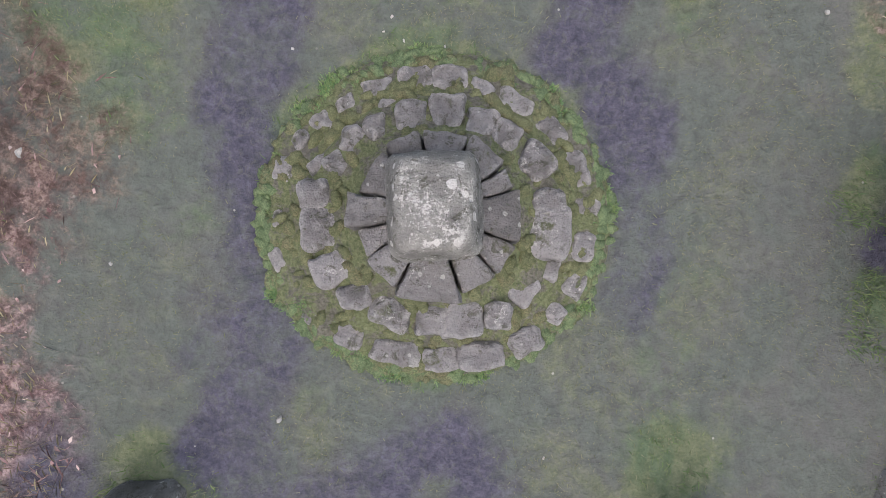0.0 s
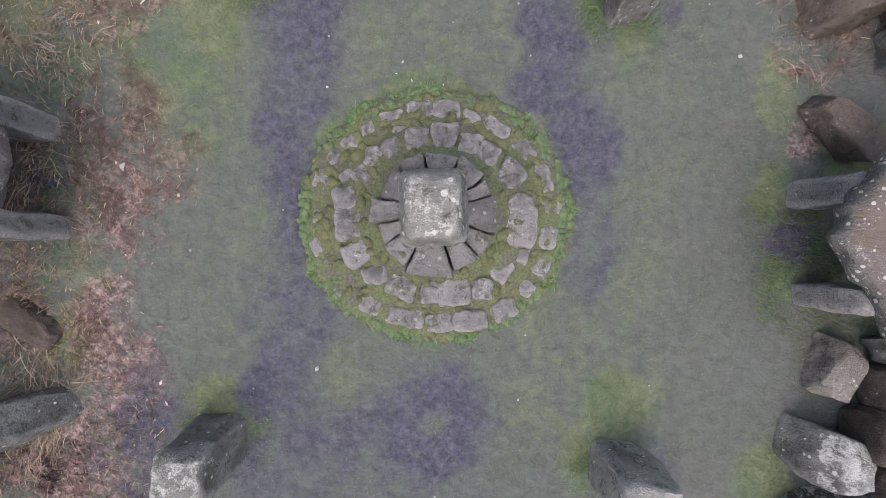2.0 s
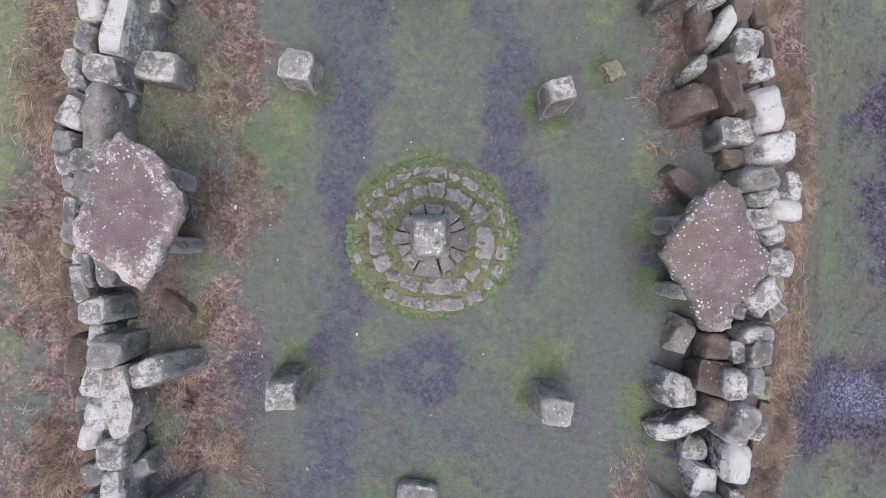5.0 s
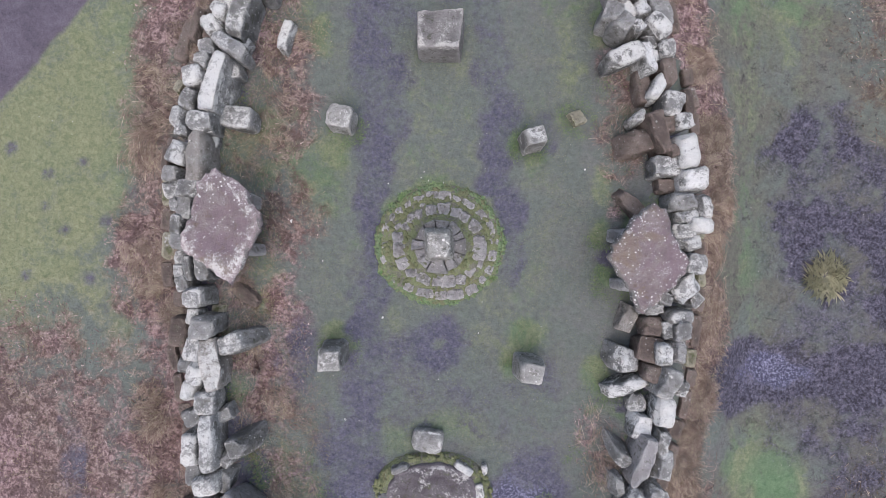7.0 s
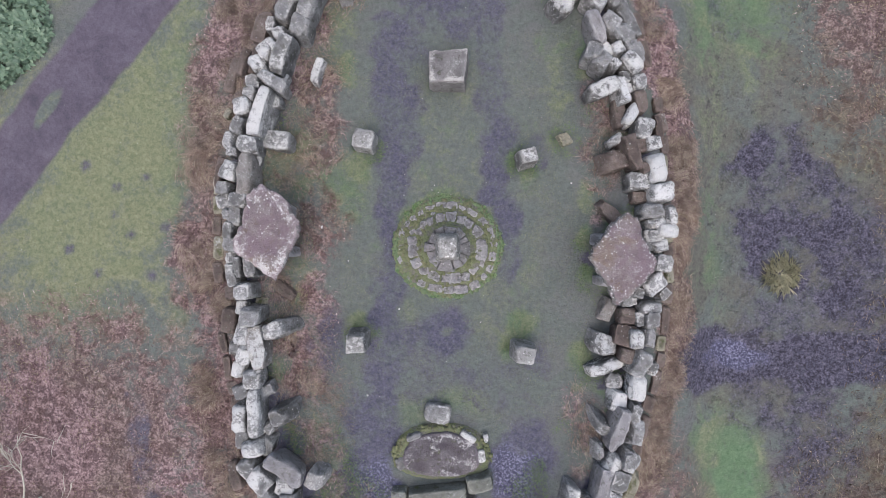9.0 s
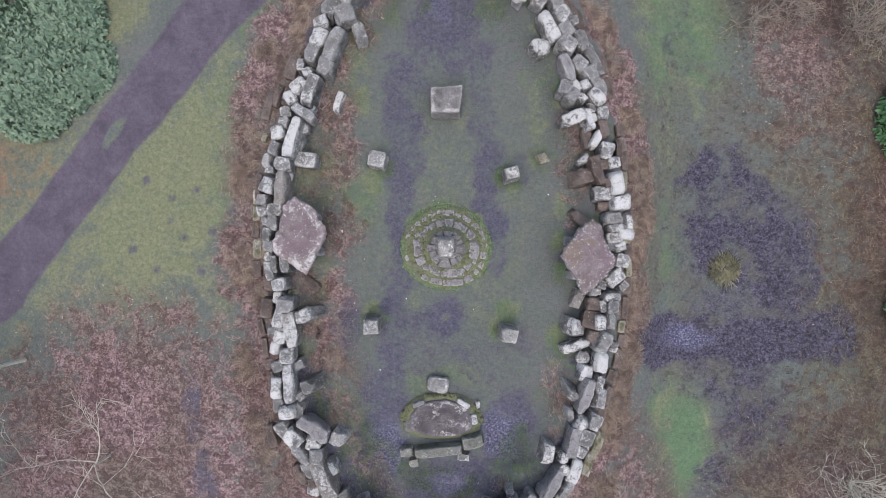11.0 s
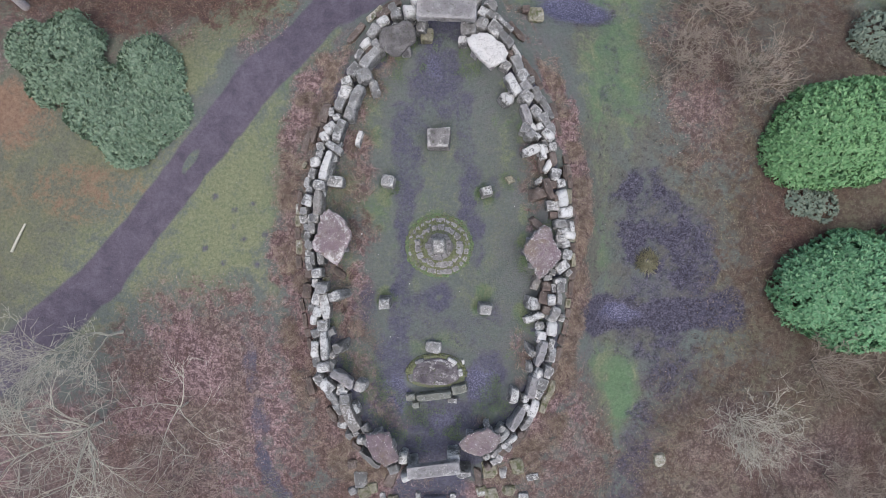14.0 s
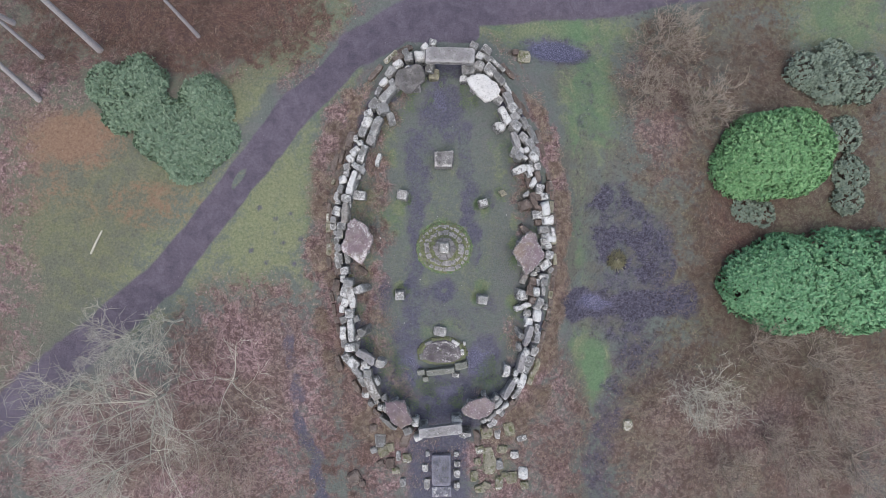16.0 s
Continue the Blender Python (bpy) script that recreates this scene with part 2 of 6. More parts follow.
    leaf = n.mix(n.step(n.noise(0.42, 5, 0.65, 0.8), 0.47, 0.62, 0.0, 0.3), leaf, n.ramp(clumps, (0.4, (0.055, 0.03, 0.024)), (0.62, (0.175, 0.10, 0.08))))
    sand = n.ramp(tone, (0.36, (0.155, 0.10, 0.07)), (0.5, (0.225, 0.148, 0.104)), (0.64, (0.285, 0.20, 0.145)))
    tar = n.ramp(n.calc('ADD', n.calc('MULTIPLY', fine, 0.3), n.calc('ADD', n.calc('MULTIPLY', mid, 0.3), n.calc('MULTIPLY', broad, 0.4))),
                 (0.40, (0.08, 0.069, 0.093)), (0.5, (0.112, 0.097, 0.13)), (0.60, (0.148, 0.131, 0.167)))
    turf = n.mix(n.calc('MULTIPLY', n.step(where.outputs[0], 7.5, 10), n.step(n.noise(0.33, 4, 0.6, 0.6), 0.46, 0.6, 0.0, 0.65)), turf, n.ramp(tone, (0.36, (0.08, 0.074, 0.06)), (0.64, (0.165, 0.153, 0.124))))
    turf = n.mix(n.step(n.noise(6.0, 5, 0.72, 0.6), 0.6, 0.72, 0.0, 0.35), turf, (0.08, 0.082, 0.085))
    turf = n.mix(n.calc('MULTIPLY', n.step(where.outputs[0], 8.5, 11), n.step(n.noise(2.0, 6, 0.75, 0.8), 0.53, 0.62, 0.0, 0.75)), turf, n.ramp(clumps, (0.4, (0.035, 0.036, 0.036)), (0.6, (0.095, 0.095, 0.09))))
    c = over(turf, lush, green, 0.4)
    c = over(c, tan, sand, 0.4)
    c = over(c, litter, leaf, 0.42, 1.2)
    c = over(c, mud, soil, 0.5, 1.0)
    c = over(c, path, tar, 0.16, 0.22)
    # Puddle colour: dark blue with pale patches that paint in the sky's reflection.
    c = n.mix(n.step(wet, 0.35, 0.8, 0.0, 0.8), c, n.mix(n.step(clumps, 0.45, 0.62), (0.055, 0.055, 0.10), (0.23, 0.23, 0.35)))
    grit = n.step(n.calc('ADD', n.spots(3.1), n.calc('MULTIPLY', fine, 0.05)), 0.075, 0.085, 0.7, 0.0)
    c = n.mix(n.calc('MULTIPLY', grit, n.step(n.noise(0.8, 2), 0.52, 0.6)), c, (0.5, 0.49, 0.46))
    turfy = n.step(n.noise(19, 5, 0.75, 0.5), 0.56, 0.7, 0.0, 0.3)
    c = n.mix(turfy, c, n.mix(0.75, c, (0.03, 0.03, 0.028)))
    h = n.calc('ADD', n.calc('MULTIPLY', fine, 0.4), n.calc('ADD', n.calc('MULTIPLY', clumps, 0.8), mid))
    rough = n.calc('ADD', 0.12, n.step(n.calc('ADD', wet, n.calc('MULTIPLY', n.calc('SUBTRACT', clumps, 0.5), 1.6)), 0.4, 0.7, 0.83, 0.0))
    return n.done(c, h, 0.07, 0.8, rough)


def scatter_material(name, *colours, rough=0.9, clump=0.0):
    """Many small pieces, each of its own shade."""
    n = Nodes(name, rough)
    own = n.add("ShaderNodeNewGeometry").outputs["Random Per Island"]
    c = n.ramp(own, *[(i / max(1, len(colours) - 1), k) for i, k in enumerate(colours)])
    c = n.mix(n.step(n.noise(0.7, 3), 0.4, 0.7, 0.0, 0.22), c, colours[len(colours) // 2])
    if clump:
        c = n.mix(n.step(n.noise(2.6, 4, 0.72, 0.6), 0.43, 0.54, clump, 0.0), c, tuple(v * 0.8 for v in colours[0]))
    return n.done(c)


def bark_material(name, a, b):
    n = Nodes(name, 0.9)
    f = n.noise(14, 5, 0.7, 0.6)
    return n.done(n.ramp(f, (0.35, a), (0.65, b)), f, 0.01, 0.7)


def moss_material(name, grown, low=0.41):
    n = Nodes(name, 0.97)
    f, m = n.noise(24, 5, 0.75), n.noise(4.5, 4, 0.7, 0.5)
    c = n.ramp(f, (0.36, (0.105, 0.102, 0.085)), (0.5, (0.175, 0.17, 0.145)), (0.64, (0.245, 0.238, 0.205)))
    c = n.mix(n.step(m, low, low + 0.13, 0.0, grown), c, n.ramp(f, (0.36, (0.11, 0.145, 0.06)), (0.64, (0.25, 0.285, 0.145))))
    c = n.mix(n.step(n.noise(3.1, 4, 0.7), 0.55, 0.68, 0.0, 0.7), c, (0.14, 0.13, 0.13))
    return n.done(c, n.calc('ADD', f, m), 0.07, 0.9)


GROUND = ground_material()
MOSS = moss_material("mossy_turf", 0.8)


def cushion_material(name, dark, mid, light):
    n = Nodes(name, 0.95)
    f = n.noise(55, 4, 0.75)
    c = n.ramp(n.calc('ADD', n.calc('MULTIPLY', f, 0.6), n.calc('MULTIPLY', n.noise(5, 4, 0.7), 0.4)), (0.4, dark), (0.5, mid), (0.6, light))
    c = n.mix(n.step(n.noise(2.2, 4, 0.7), 0.5, 0.62, 0.0, 0.75), c, n.ramp(f, (0.4, (0.10, 0.098, 0.06)), (0.6, (0.24, 0.225, 0.135))))
    return n.done(c, f, 0.03, 0.8)


GREENMOSS = cushion_material("green_moss", (0.085, 0.125, 0.066), (0.145, 0.205, 0.11), (0.225, 0.29, 0.155))
YELLOWMOSS = cushion_material("yellow_moss", (0.09, 0.105, 0.055), (0.15, 0.165, 0.09), (0.235, 0.245, 0.14))
GRASS = scatter_material("grass_blades", (0.10, 0.115, 0.065), (0.185, 0.20, 0.125), (0.15, 0.175, 0.095), (0.27, 0.27, 0.185), (0.21, 0.23, 0.14))
LUSH = scatter_material("lush_grass_blades", (0.075, 0.13, 0.05), (0.13, 0.205, 0.085), (0.20, 0.255, 0.12), (0.10, 0.175, 0.075))
EMERALD = scatter_material("emerald_moss_blades", (0.10, 0.185, 0.085), (0.175, 0.30, 0.14), (0.26, 0.335, 0.15), (0.15, 0.255, 0.115))
PALESTRAW = scatter_material("pale_green_straw", (0.30, 0.30, 0.20), (0.42, 0.405, 0.28), (0.54, 0.51, 0.37), (0.36, 0.36, 0.235))
RUST = scatter_material("rust_bracken", (0.075, 0.038, 0.029), (0.22, 0.118, 0.088), (0.135, 0.07, 0.055), (0.31, 0.20, 0.155), (0.175, 0.095, 0.072), (0.39, 0.285, 0.215), clump=0.6)
STRAW = scatter_material("straw_blades", (0.36, 0.32, 0.20), (0.47, 0.42, 0.28), (0.30, 0.26, 0.15), (0.55, 0.50, 0.36))
FROND = scatter_material("pale_bracken_stalks", (0.15, 0.098, 0.088), (0.40, 0.325, 0.27), (0.24, 0.165, 0.145), (0.55, 0.48, 0.385), (0.30, 0.215, 0.185), (0.115, 0.07, 0.065), (0.34, 0.32, 0.19), clump=0.6)
DRY = scatter_material("dry_stems", (0.36, 0.32, 0.20), (0.24, 0.165, 0.13), (0.46, 0.40, 0.27), (0.16, 0.175, 0.09), (0.33, 0.225, 0.175), (0.52, 0.47, 0.34))
LITTER = scatter_material("dead_bracken", (0.10, 0.056, 0.058), (0.43, 0.285, 0.295), (0.21, 0.123, 0.129), (0.61, 0.485, 0.475), (0.34, 0.215, 0.22), (0.71, 0.60, 0.57), (0.16, 0.092, 0.095), (0.50, 0.36, 0.358), (0.285, 0.175, 0.185), clump=0.7)
BROWNLEAF = scatter_material("brown_leaf_litter", (0.04, 0.029, 0.023), (0.155, 0.112, 0.086), (0.078, 0.055, 0.042), (0.28, 0.225, 0.178), (0.12, 0.084, 0.06), (0.41, 0.35, 0.295), (0.104, 0.078, 0.068), clump=0.5)
OLIVE = scatter_material("rhododendron_leaves", (0.125, 0.20, 0.135), (0.175, 0.255, 0.175), (0.15, 0.225, 0.15), (0.235, 0.31, 0.225), (0.135, 0.205, 0.14), rough=0.6)
FRESH = scatter_material("bright_evergreen_leaves", (0.115, 0.255, 0.115), (0.185, 0.365, 0.165), (0.15, 0.31, 0.14), (0.255, 0.42, 0.215), rough=0.7)
DEEP = scatter_material("deep_evergreen_leaves", (0.09, 0.23, 0.115), (0.175, 0.37, 0.195), (0.135, 0.30, 0.155), (0.27, 0.44, 0.26), rough=0.7)
HOLLY = scatter_material("dull_holly_leaves", (0.17, 0.225, 0.18), (0.20, 0.255, 0.205), (0.185, 0.235, 0.185), (0.235, 0.285, 0.235), rough=0.8)
BARK = bark_material("grey_bark", (0.40, 0.385, 0.325), (0.64, 0.62, 0.54))
TWIG = bark_material("brown_twigs", (0.24, 0.20, 0.165), (0.43, 0.375, 0.32))
HEARTH = stone_material("hearth_stone", (0.10, 0.088, 0.10), (0.145, 0.128, 0.142), (0.19, 0.17, 0.185), -0.2, (0.7, 0.69, 0.68), moss=0.08, dotted=0.2, rim=0.075, top_light=0.0)
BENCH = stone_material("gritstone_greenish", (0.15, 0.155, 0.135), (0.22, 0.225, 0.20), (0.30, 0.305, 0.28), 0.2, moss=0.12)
BIRCH = bark_material("birch_bark", (0.26, 0.24, 0.25), (0.44, 0.42, 0.43))
DARKBARK = bark_material("dark_bark", (0.06, 0.05, 0.04), (0.13, 0.11, 0.09))


# ---- the lie of the land ----
def lattice(ix, iy, seed):
    h = np.sin(ix * 127.1 + iy * 311.7 + seed * 74.7) * 43758.5453
    return h - np.floor(h)


def value_noise(x, y, size, seed):
    """Smooth noise from 0 to 1 on arrays, with features of that size in metres."""
    x, y = x / size, y / size
    ix, iy = np.floor(x), np.floor(y)
    fx, fy = x - ix, y - iy
    fx, fy = fx * fx * (3 - 2 * fx), fy * fy * (3 - 2 * fy)
    a, b = lattice(ix, iy, seed), lattice(ix + 1, iy, seed)
    c, d = lattice(ix, iy + 1, seed), lattice(ix + 1, iy + 1, seed)
    return (a * (1 - fx) + b * fx) * (1 - fy) + (c * (1 - fx) + d * fx) * fy


def rough_noise(x, y, size, seed):
    return (value_noise(x, y, size, seed) + 0.5 * value_noise(x, y, size / 2.1, seed + 1) + 0.25 * value_noise(x, y, size / 4.3, seed + 2)) / 1.75 - 0.5


def ease(v, low, high):
    t = np.clip((v - low) / (high - low), 0, 1)
    return t * t * (3 - 2 * t)


def oval(x, y):
    """1 along the middle of the stone wall, less inside."""
    return np.sqrt((x / 7.75) ** 2 + ((y - 0.9) / 14.2) ** 2)


def land(x, y):
    """Height of the ground: the temple stands on a low platform that falls away to the east and north."""
    x, y = np.asarray(x, float), np.asarray(y, float)
    out = ease(oval(x, y), 1.12, 1.5)
    z = -out * (1.15 * ease(x, 7, 13) + 0.9 * ease(y, 12, 18) + 0.35 * ease(-x, 12, 22) + 0.3 * ease(-y, 8, 16))
    d = oval(x, y)
    gate = 1 - ease(np.abs(y - 0.9), 12.2, 13.4) * (np.abs(x) < 2.2)
    z = z + 0.52 * ease(d, 0.84, 0.94) * (1 - ease(d, 1.06, 1.2)) * gate * (0.7 + 0.8 * rough_noise(x, y, 1.1, 15))
    return z + 0.05 * rough_noise(x, y, 1.3, 5) + 0.5 * out * rough_noise(x, y, 9.0, 8)


def ground_at(x, y):
    return float(land(np.array([x]), np.array([y]))[0])


def blob(x, y, cx, cy, rx, ry, turn=0.0):
    c, s = math.cos(radians(turn)), math.sin(radians(turn))
    u, v = (x - cx) * c + (y - cy) * s, -(x - cx) * s + (y - cy) * c
    return 1 - ease(np.sqrt((u / rx) ** 2 + (v / ry) ** 2), 0.3, 1.6)


def strip(x, y, ax, ay, bx, by, half):
    t = np.clip(((x - ax) * (bx - ax) + (y - ay) * (by - ay)) / ((bx - ax) ** 2 + (by - ay) ** 2), 0, 1)
    return 1 - ease(np.hypot(x - ax - t * (bx - ax), y - ay - t * (by - ay)) / half, 0.6, 1.45)


def cairn_r(x, y):
    """Distance from the cairn's middle, along its slightly oval rings."""
    return np.hypot(x - 0.06, (y - 0.44) / 0.925)


def rough_noise_share(x, y):
    return ease(rough_noise(x, y, 1.3, 93), -0.03, 0.07)


def zones(x, y):
    """Shares of mud (with shade painted in at wall gaps and tables), litter, path, wet, lush grass and tan soil."""
    x, y = np.asarray(x, float), np.asarray(y, float)
    px, py = x + 0.5 * rough_noise(x, y, 2.6, 21), y + 0.5 * rough_noise(x, y, 2.6, 31)
    x, y = x + 1.6 * rough_noise(x, y, 2.6, 21) + 0.6 * rough_noise(x, y, 0.6, 23), y + 1.6 * rough_noise(x, y, 2.6, 31) + 0.6 * rough_noise(x, y, 0.6, 33)
    d, r = oval(x, y), cairn_r(x, y)
    inside = 1 - ease(d, 0.93, 1.0)
    most = lambda *a: np.maximum.reduce(a)
    # the trodden corner east of the wall, with a straight edge to the wood
    east = ease(18.9 - px - 0.66 * np.abs(py + 0.2), -0.2, 0.7) * ease(px, 10.6, 13.0) * ease(py, -8.5, -6.5) * (1 - ease(py, 4.5, 7))
    mud = most(
        # dark soil under the wall, also painting in the shade of its gaps
        0.95 * (1 - ease(np.abs(d - 1.0), 0.035, 0.075)),
        0.66 * strip(x, y, -1.9, 9.5, -1.9, 4.0, 0.75), 0.74 * strip(x, y, -1.9, 4.0, -2.6, 1.0, 0.65), 0.78 * strip(x, y, -2.6, 1.0, -2.2, -2.5, 0.65),
        # blobs at x 5.9 and -6.15: violet mud with the tables' shade painted in
        0.7 * strip(x, y, -2.2, -2.5, -2.4, -6.5, 0.75), 0.6 * strip(x, y, 1.9, 9.5, 1.9, 4.5, 0.7), 0.82 * strip(x, y, 2.0, 4.6, 2.5, 1.2, 0.65), 0.5 * strip(x, y, 2.7, 1.0, 2.7, -0.6, 0.5), 1.25 * blob(px, py, -0.05, -2.95, 1.0, 1.0) * (1 - 0.85 * blob(px, py, 0.0, -2.9, 0.26, 0.26)), 1.2 * blob(px, py, 5.9, -0.12, 0.32, 0.26), 1.2 * blob(px, py, -6.15, 1.05, 0.32, 0.26), 0.6 * blob(x, y, -1.6, -3.0, 0.6, 1.0),
        0.95 * blob(x, y, -3.3, -7.9, 1.1, 2.4), 0.95 * blob(x, y, 3.1, -8.4, 1.2, 2.0), 1.1 * blob(x, y, 0, -10.8, 2.8, 1.3),
        1.1 * strip(x, y, -0.3, -13.5, -0.3, -24, 2.1), 1.0 * blob(x, y, 0.1, 11.4, 1.7, 2.8), 0.7 * blob(x, y, -1.6, 7.6, 0.8, 1.6),
        0.7 * blob(x, y, 3.6, 4.0, 0.5, 1.0), 0.75 * blob(x, y, -4.7, -3.4, 0.8, 1.2), 0.5 * blob(x, y, 3.6, -4.0, 0.7, 0.7),
        0.4 * blob(x, y, 0, -5, 4, 2), 1.15 * strip(x, y, 10.6, -4.6, 19.5, -4.0, 1.2), 1.05 * east * rough_noise_share(x, y), 0.52 * east, 0.85 * blob(x, y, 17.2, -1.0, 1.3, 3.2),
        0.6 * blob(x, y, 15.6, -7.5, 1.8, 3.8), 0.75 * strip(x, y, 18.3, -1.5, 15.0, 5.0, 0.7), 0.5 * strip(x, y, 13.5, -11, 12.5, -22, 1.2),
        0.85 * strip(x, y, -11.4, -12.5, -9.8, -20, 0.5), 0.45 * strip(x, y, -12.4, -6, -11.4, -12, 0.4), 1.1 * blob(px, py, 9.4, 16.5, 2.8, 1.2), *[0.62 * blob(px, py, hx, hy, 0.24, 0.22) for hx, hy in ((-13.2, 2.85), (-13.3, 1.75), (-11.7, -0.8), (-14.0, -0.7), (-12.1, 3.2), (-10.4, 2.0), (-12.7, 0.9), (-11.2, 1.1), (-15.2, 0.4), (-14.6, 3.6))], 0.3 * strip(x, y, 11.8, 14, 12, 6, 0.7))
    litter = most(
        (0.88 + 1.3 * rough_noise(x, y, 1.6, 55)) * np.where(x < 0, 1 - ease(np.abs(d - 1.22), 0.07, 0.26), 1 - ease(np.abs(d - 1.225), 0.05, 0.13)) * (1 - 0.75 * ease(y, 11, 14)), 1.25 * blob(x, y, -15.5, -9.5, 6.5, 6.5), 1.1 * blob(x, y, -22, -17, 13, 7),
        0.8 * blob(x, y, -9.6, -12, 2.6, 9), 1.2 * blob(x, y, -22, 20, 13, 5.5), 0.8 * blob(x, y, -33, 15, 5, 4), 0.6 * blob(x, y, -11, 14.5, 2, 3), 1.3 * blob(x, y, 29, -2, 9.5, 24),
        1.2 * blob(x, y, 21, -15, 8, 8), 0.85 * blob(x, y, 19, 12, 4.5, 8), 0.85 * blob(x, y, 9.0, -15, 3, 6.5), 0.8 * blob(x, y, -5.5, -17, 3.0, 4.0), 0.75 * blob(x, y, 5.0, -17.5, 2.8, 4.0), 0.75 * blob(x, y, -5.2, 6.4, 1.3, 2.8),
        0.5 * (1 - ease(np.abs(d - 0.88), 0.05, 0.12)) * (x < -3), 0.65 * blob(x, y, -5.2, 1.8, 1.2, 2.0), 0.8 * blob(x, y, -5.5, -3.6, 1.0, 3.4), 0.6 * blob(x, y, -4.8, -5.5, 0.9, 1.4), 0.55 * blob(x, y, 6.2, 4.5, 0.6, 3.5),
        0.45 * blob(x, y, 5.5, -6.8, 0.7, 1.6), 0.5 * blob(x, y, 3.4, -11.4, 2.0, 0.7), 0.5 * blob(x, y, -3.4, -10.9, 2.0, 0.7), 0.6 * ease(-x, 30, 36))
    litter = litter * (1 - 0.7 * blob(x, y, 12, -9, 1.6, 3.6)) * (1 - 0.9 * east) * (1 - 0.8 * blob(x, y, 33, 19, 5, 4))
    path = most(strip(px, py, -40, -16.5, -22, -1.6, 1.4), strip(px, py, -22, -1.6, -12.2, 10.8, 1.3), strip(px, py, -12.2, 10.8, -6.6, 16.6, 1.3),
                strip(px, py, -6.6, 16.6, -1.4, 19.2, 1.7), strip(px, py, -1.4, 19.2, 6, 20.4, 1.8), strip(px, py, 6, 20.4, 30, 24, 1.7), strip(px, py, -2.2, 17.6, 2.0, 17.6, 1.0))
    path = path * (1 - 0.75 * blob(px, py, -16.2, 6.0, 0.35, 1.1, -35))
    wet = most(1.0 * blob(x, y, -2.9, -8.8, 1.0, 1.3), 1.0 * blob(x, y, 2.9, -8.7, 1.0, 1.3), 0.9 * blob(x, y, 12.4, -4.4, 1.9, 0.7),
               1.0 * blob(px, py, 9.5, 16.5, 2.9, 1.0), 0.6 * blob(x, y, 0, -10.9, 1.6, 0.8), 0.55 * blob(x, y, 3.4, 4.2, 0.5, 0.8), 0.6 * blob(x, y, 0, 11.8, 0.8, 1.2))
    lush = most(blob(x, y, 11.9, -9.2, 1.5, 3.4), 0.8 * (1 - ease(np.abs(r - 2.14), 0.1, 0.3)), 1.0 * blob(px, py, -3.5, 3.6, 0.6, 0.75), 1.0 * blob(px, py, 2.6, 4.0, 0.28, 0.5), 0.9 * blob(px, py, 3.4, 3.3, 0.5, 0.3),
                1.0 * blob(px, py, -2.8, -3.1, 0.36, 0.75), 1.0 * blob(px, py, -3.4, -2.5, 0.6, 0.4), 1.0 * blob(px, py, 2.42, -3.5, 0.28, 0.6), 1.0 * blob(px, py, 3.1, -2.6, 0.65, 0.6), 0.95 * blob(px, py, -5.9, 4.6, 0.8, 0.7), 0.9 * blob(px, py, -5.0, 3.6, 0.6, 0.5), 0.85 * blob(px, py, -5.9, -1.5, 0.5, 0.6), 1.0 * blob(px, py, 5.45, -3.9, 0.4, 0.8), 0.8 * blob(px, py, 5.7, 2.4, 0.4, 0.8), 0.8 * blob(px, py, -6.6, -4.4, 0.5, 0.6), 0.9 * blob(px, py, -5.7, 2.9, 0.5, 0.6), 0.85 * blob(px, py, -4.9, 5.0, 0.6, 0.4), 0.8 * blob(px, py, -6.0, 4.2, 0.5, 0.4), 0.8 * blob(px, py, -3.9, 7.6, 0.5, 0.9), 0.95 * blob(x, y, -13.5, 3.0, 3.6, 8, -25), 0.6 * blob(x, y, -4.2, 9.3, 0.8, 2.2),
                0.7 * blob(x, y, -4.1, 3.2, 0.8, 1.8), 1.0 * blob(px, py, 5.6, 0.85, 0.28, 0.6), 0.9 * blob(px, py, 5.75, -0.6, 0.25, 0.4), 0.9 * blob(x, y, 4.0, -16.8, 1.4, 2.6), 0.6 * blob(x, y, -5.6, -0.4, 0.5, 0.7), 0.45 * blob(x, y, 4.6, 7, 0.7, 3.2),
                0.8 * strip(x, y, -22, 7, -9, 20, 1.8), 0.7 * blob(x, y, -33, 2, 5, 4), 0.6 * strip(x, y, -7, 14.5, -13, 8, 0.8), 0.55 * blob(x, y, 12, 17.5, 4, 2),
                0.5 * blob(x, y, -22, 3.5, 5, 3), 0.6 * blob(x, y, -4.3, -8, 0.6, 1.6), 0.7 * (1 - ease(np.abs(d - 0.9), 0.03, 0.1)) * rough_noise_share(x + 7, y), 0.35 * blob(x, y, 11.8, 1, 1.3, 8), 0.8 * blob(x, y, -0.2, -5.9, 2.3, 0.6), 0.5 * blob(x, y, -12.3, -10.0, 0.9, 1.0), 0.55 * blob(x, y, -14.5, 1.0, 6, 6), 0.55 * blob(x, y, -24, 2, 12, 9), 0.38 * blob(x, y, 11.8, 4, 1.8, 12), 0.9 * blob(x, y, 9, 18.2, 8, 2.2),
                0.3 * blob(x, y, 15, 1, 3.5, 6), 0.8 * blob(x, y, 33, 19, 5, 4), 0.85 * blob(x, y, 12, 13, 2.5, 6), 0.3 * blob(x, y, 0.0, 1.0, 5.5, 10))
    tan = most(1.05 * blob(x, y, -30, 9.2, 4.6, 2.3), 0.45 * blob(x, y, -24, 4, 5, 2), 0.5 * blob(x, y, -33, 8, 5, 5))
    return mud, litter * (1 - path), path, wet, lush, tan


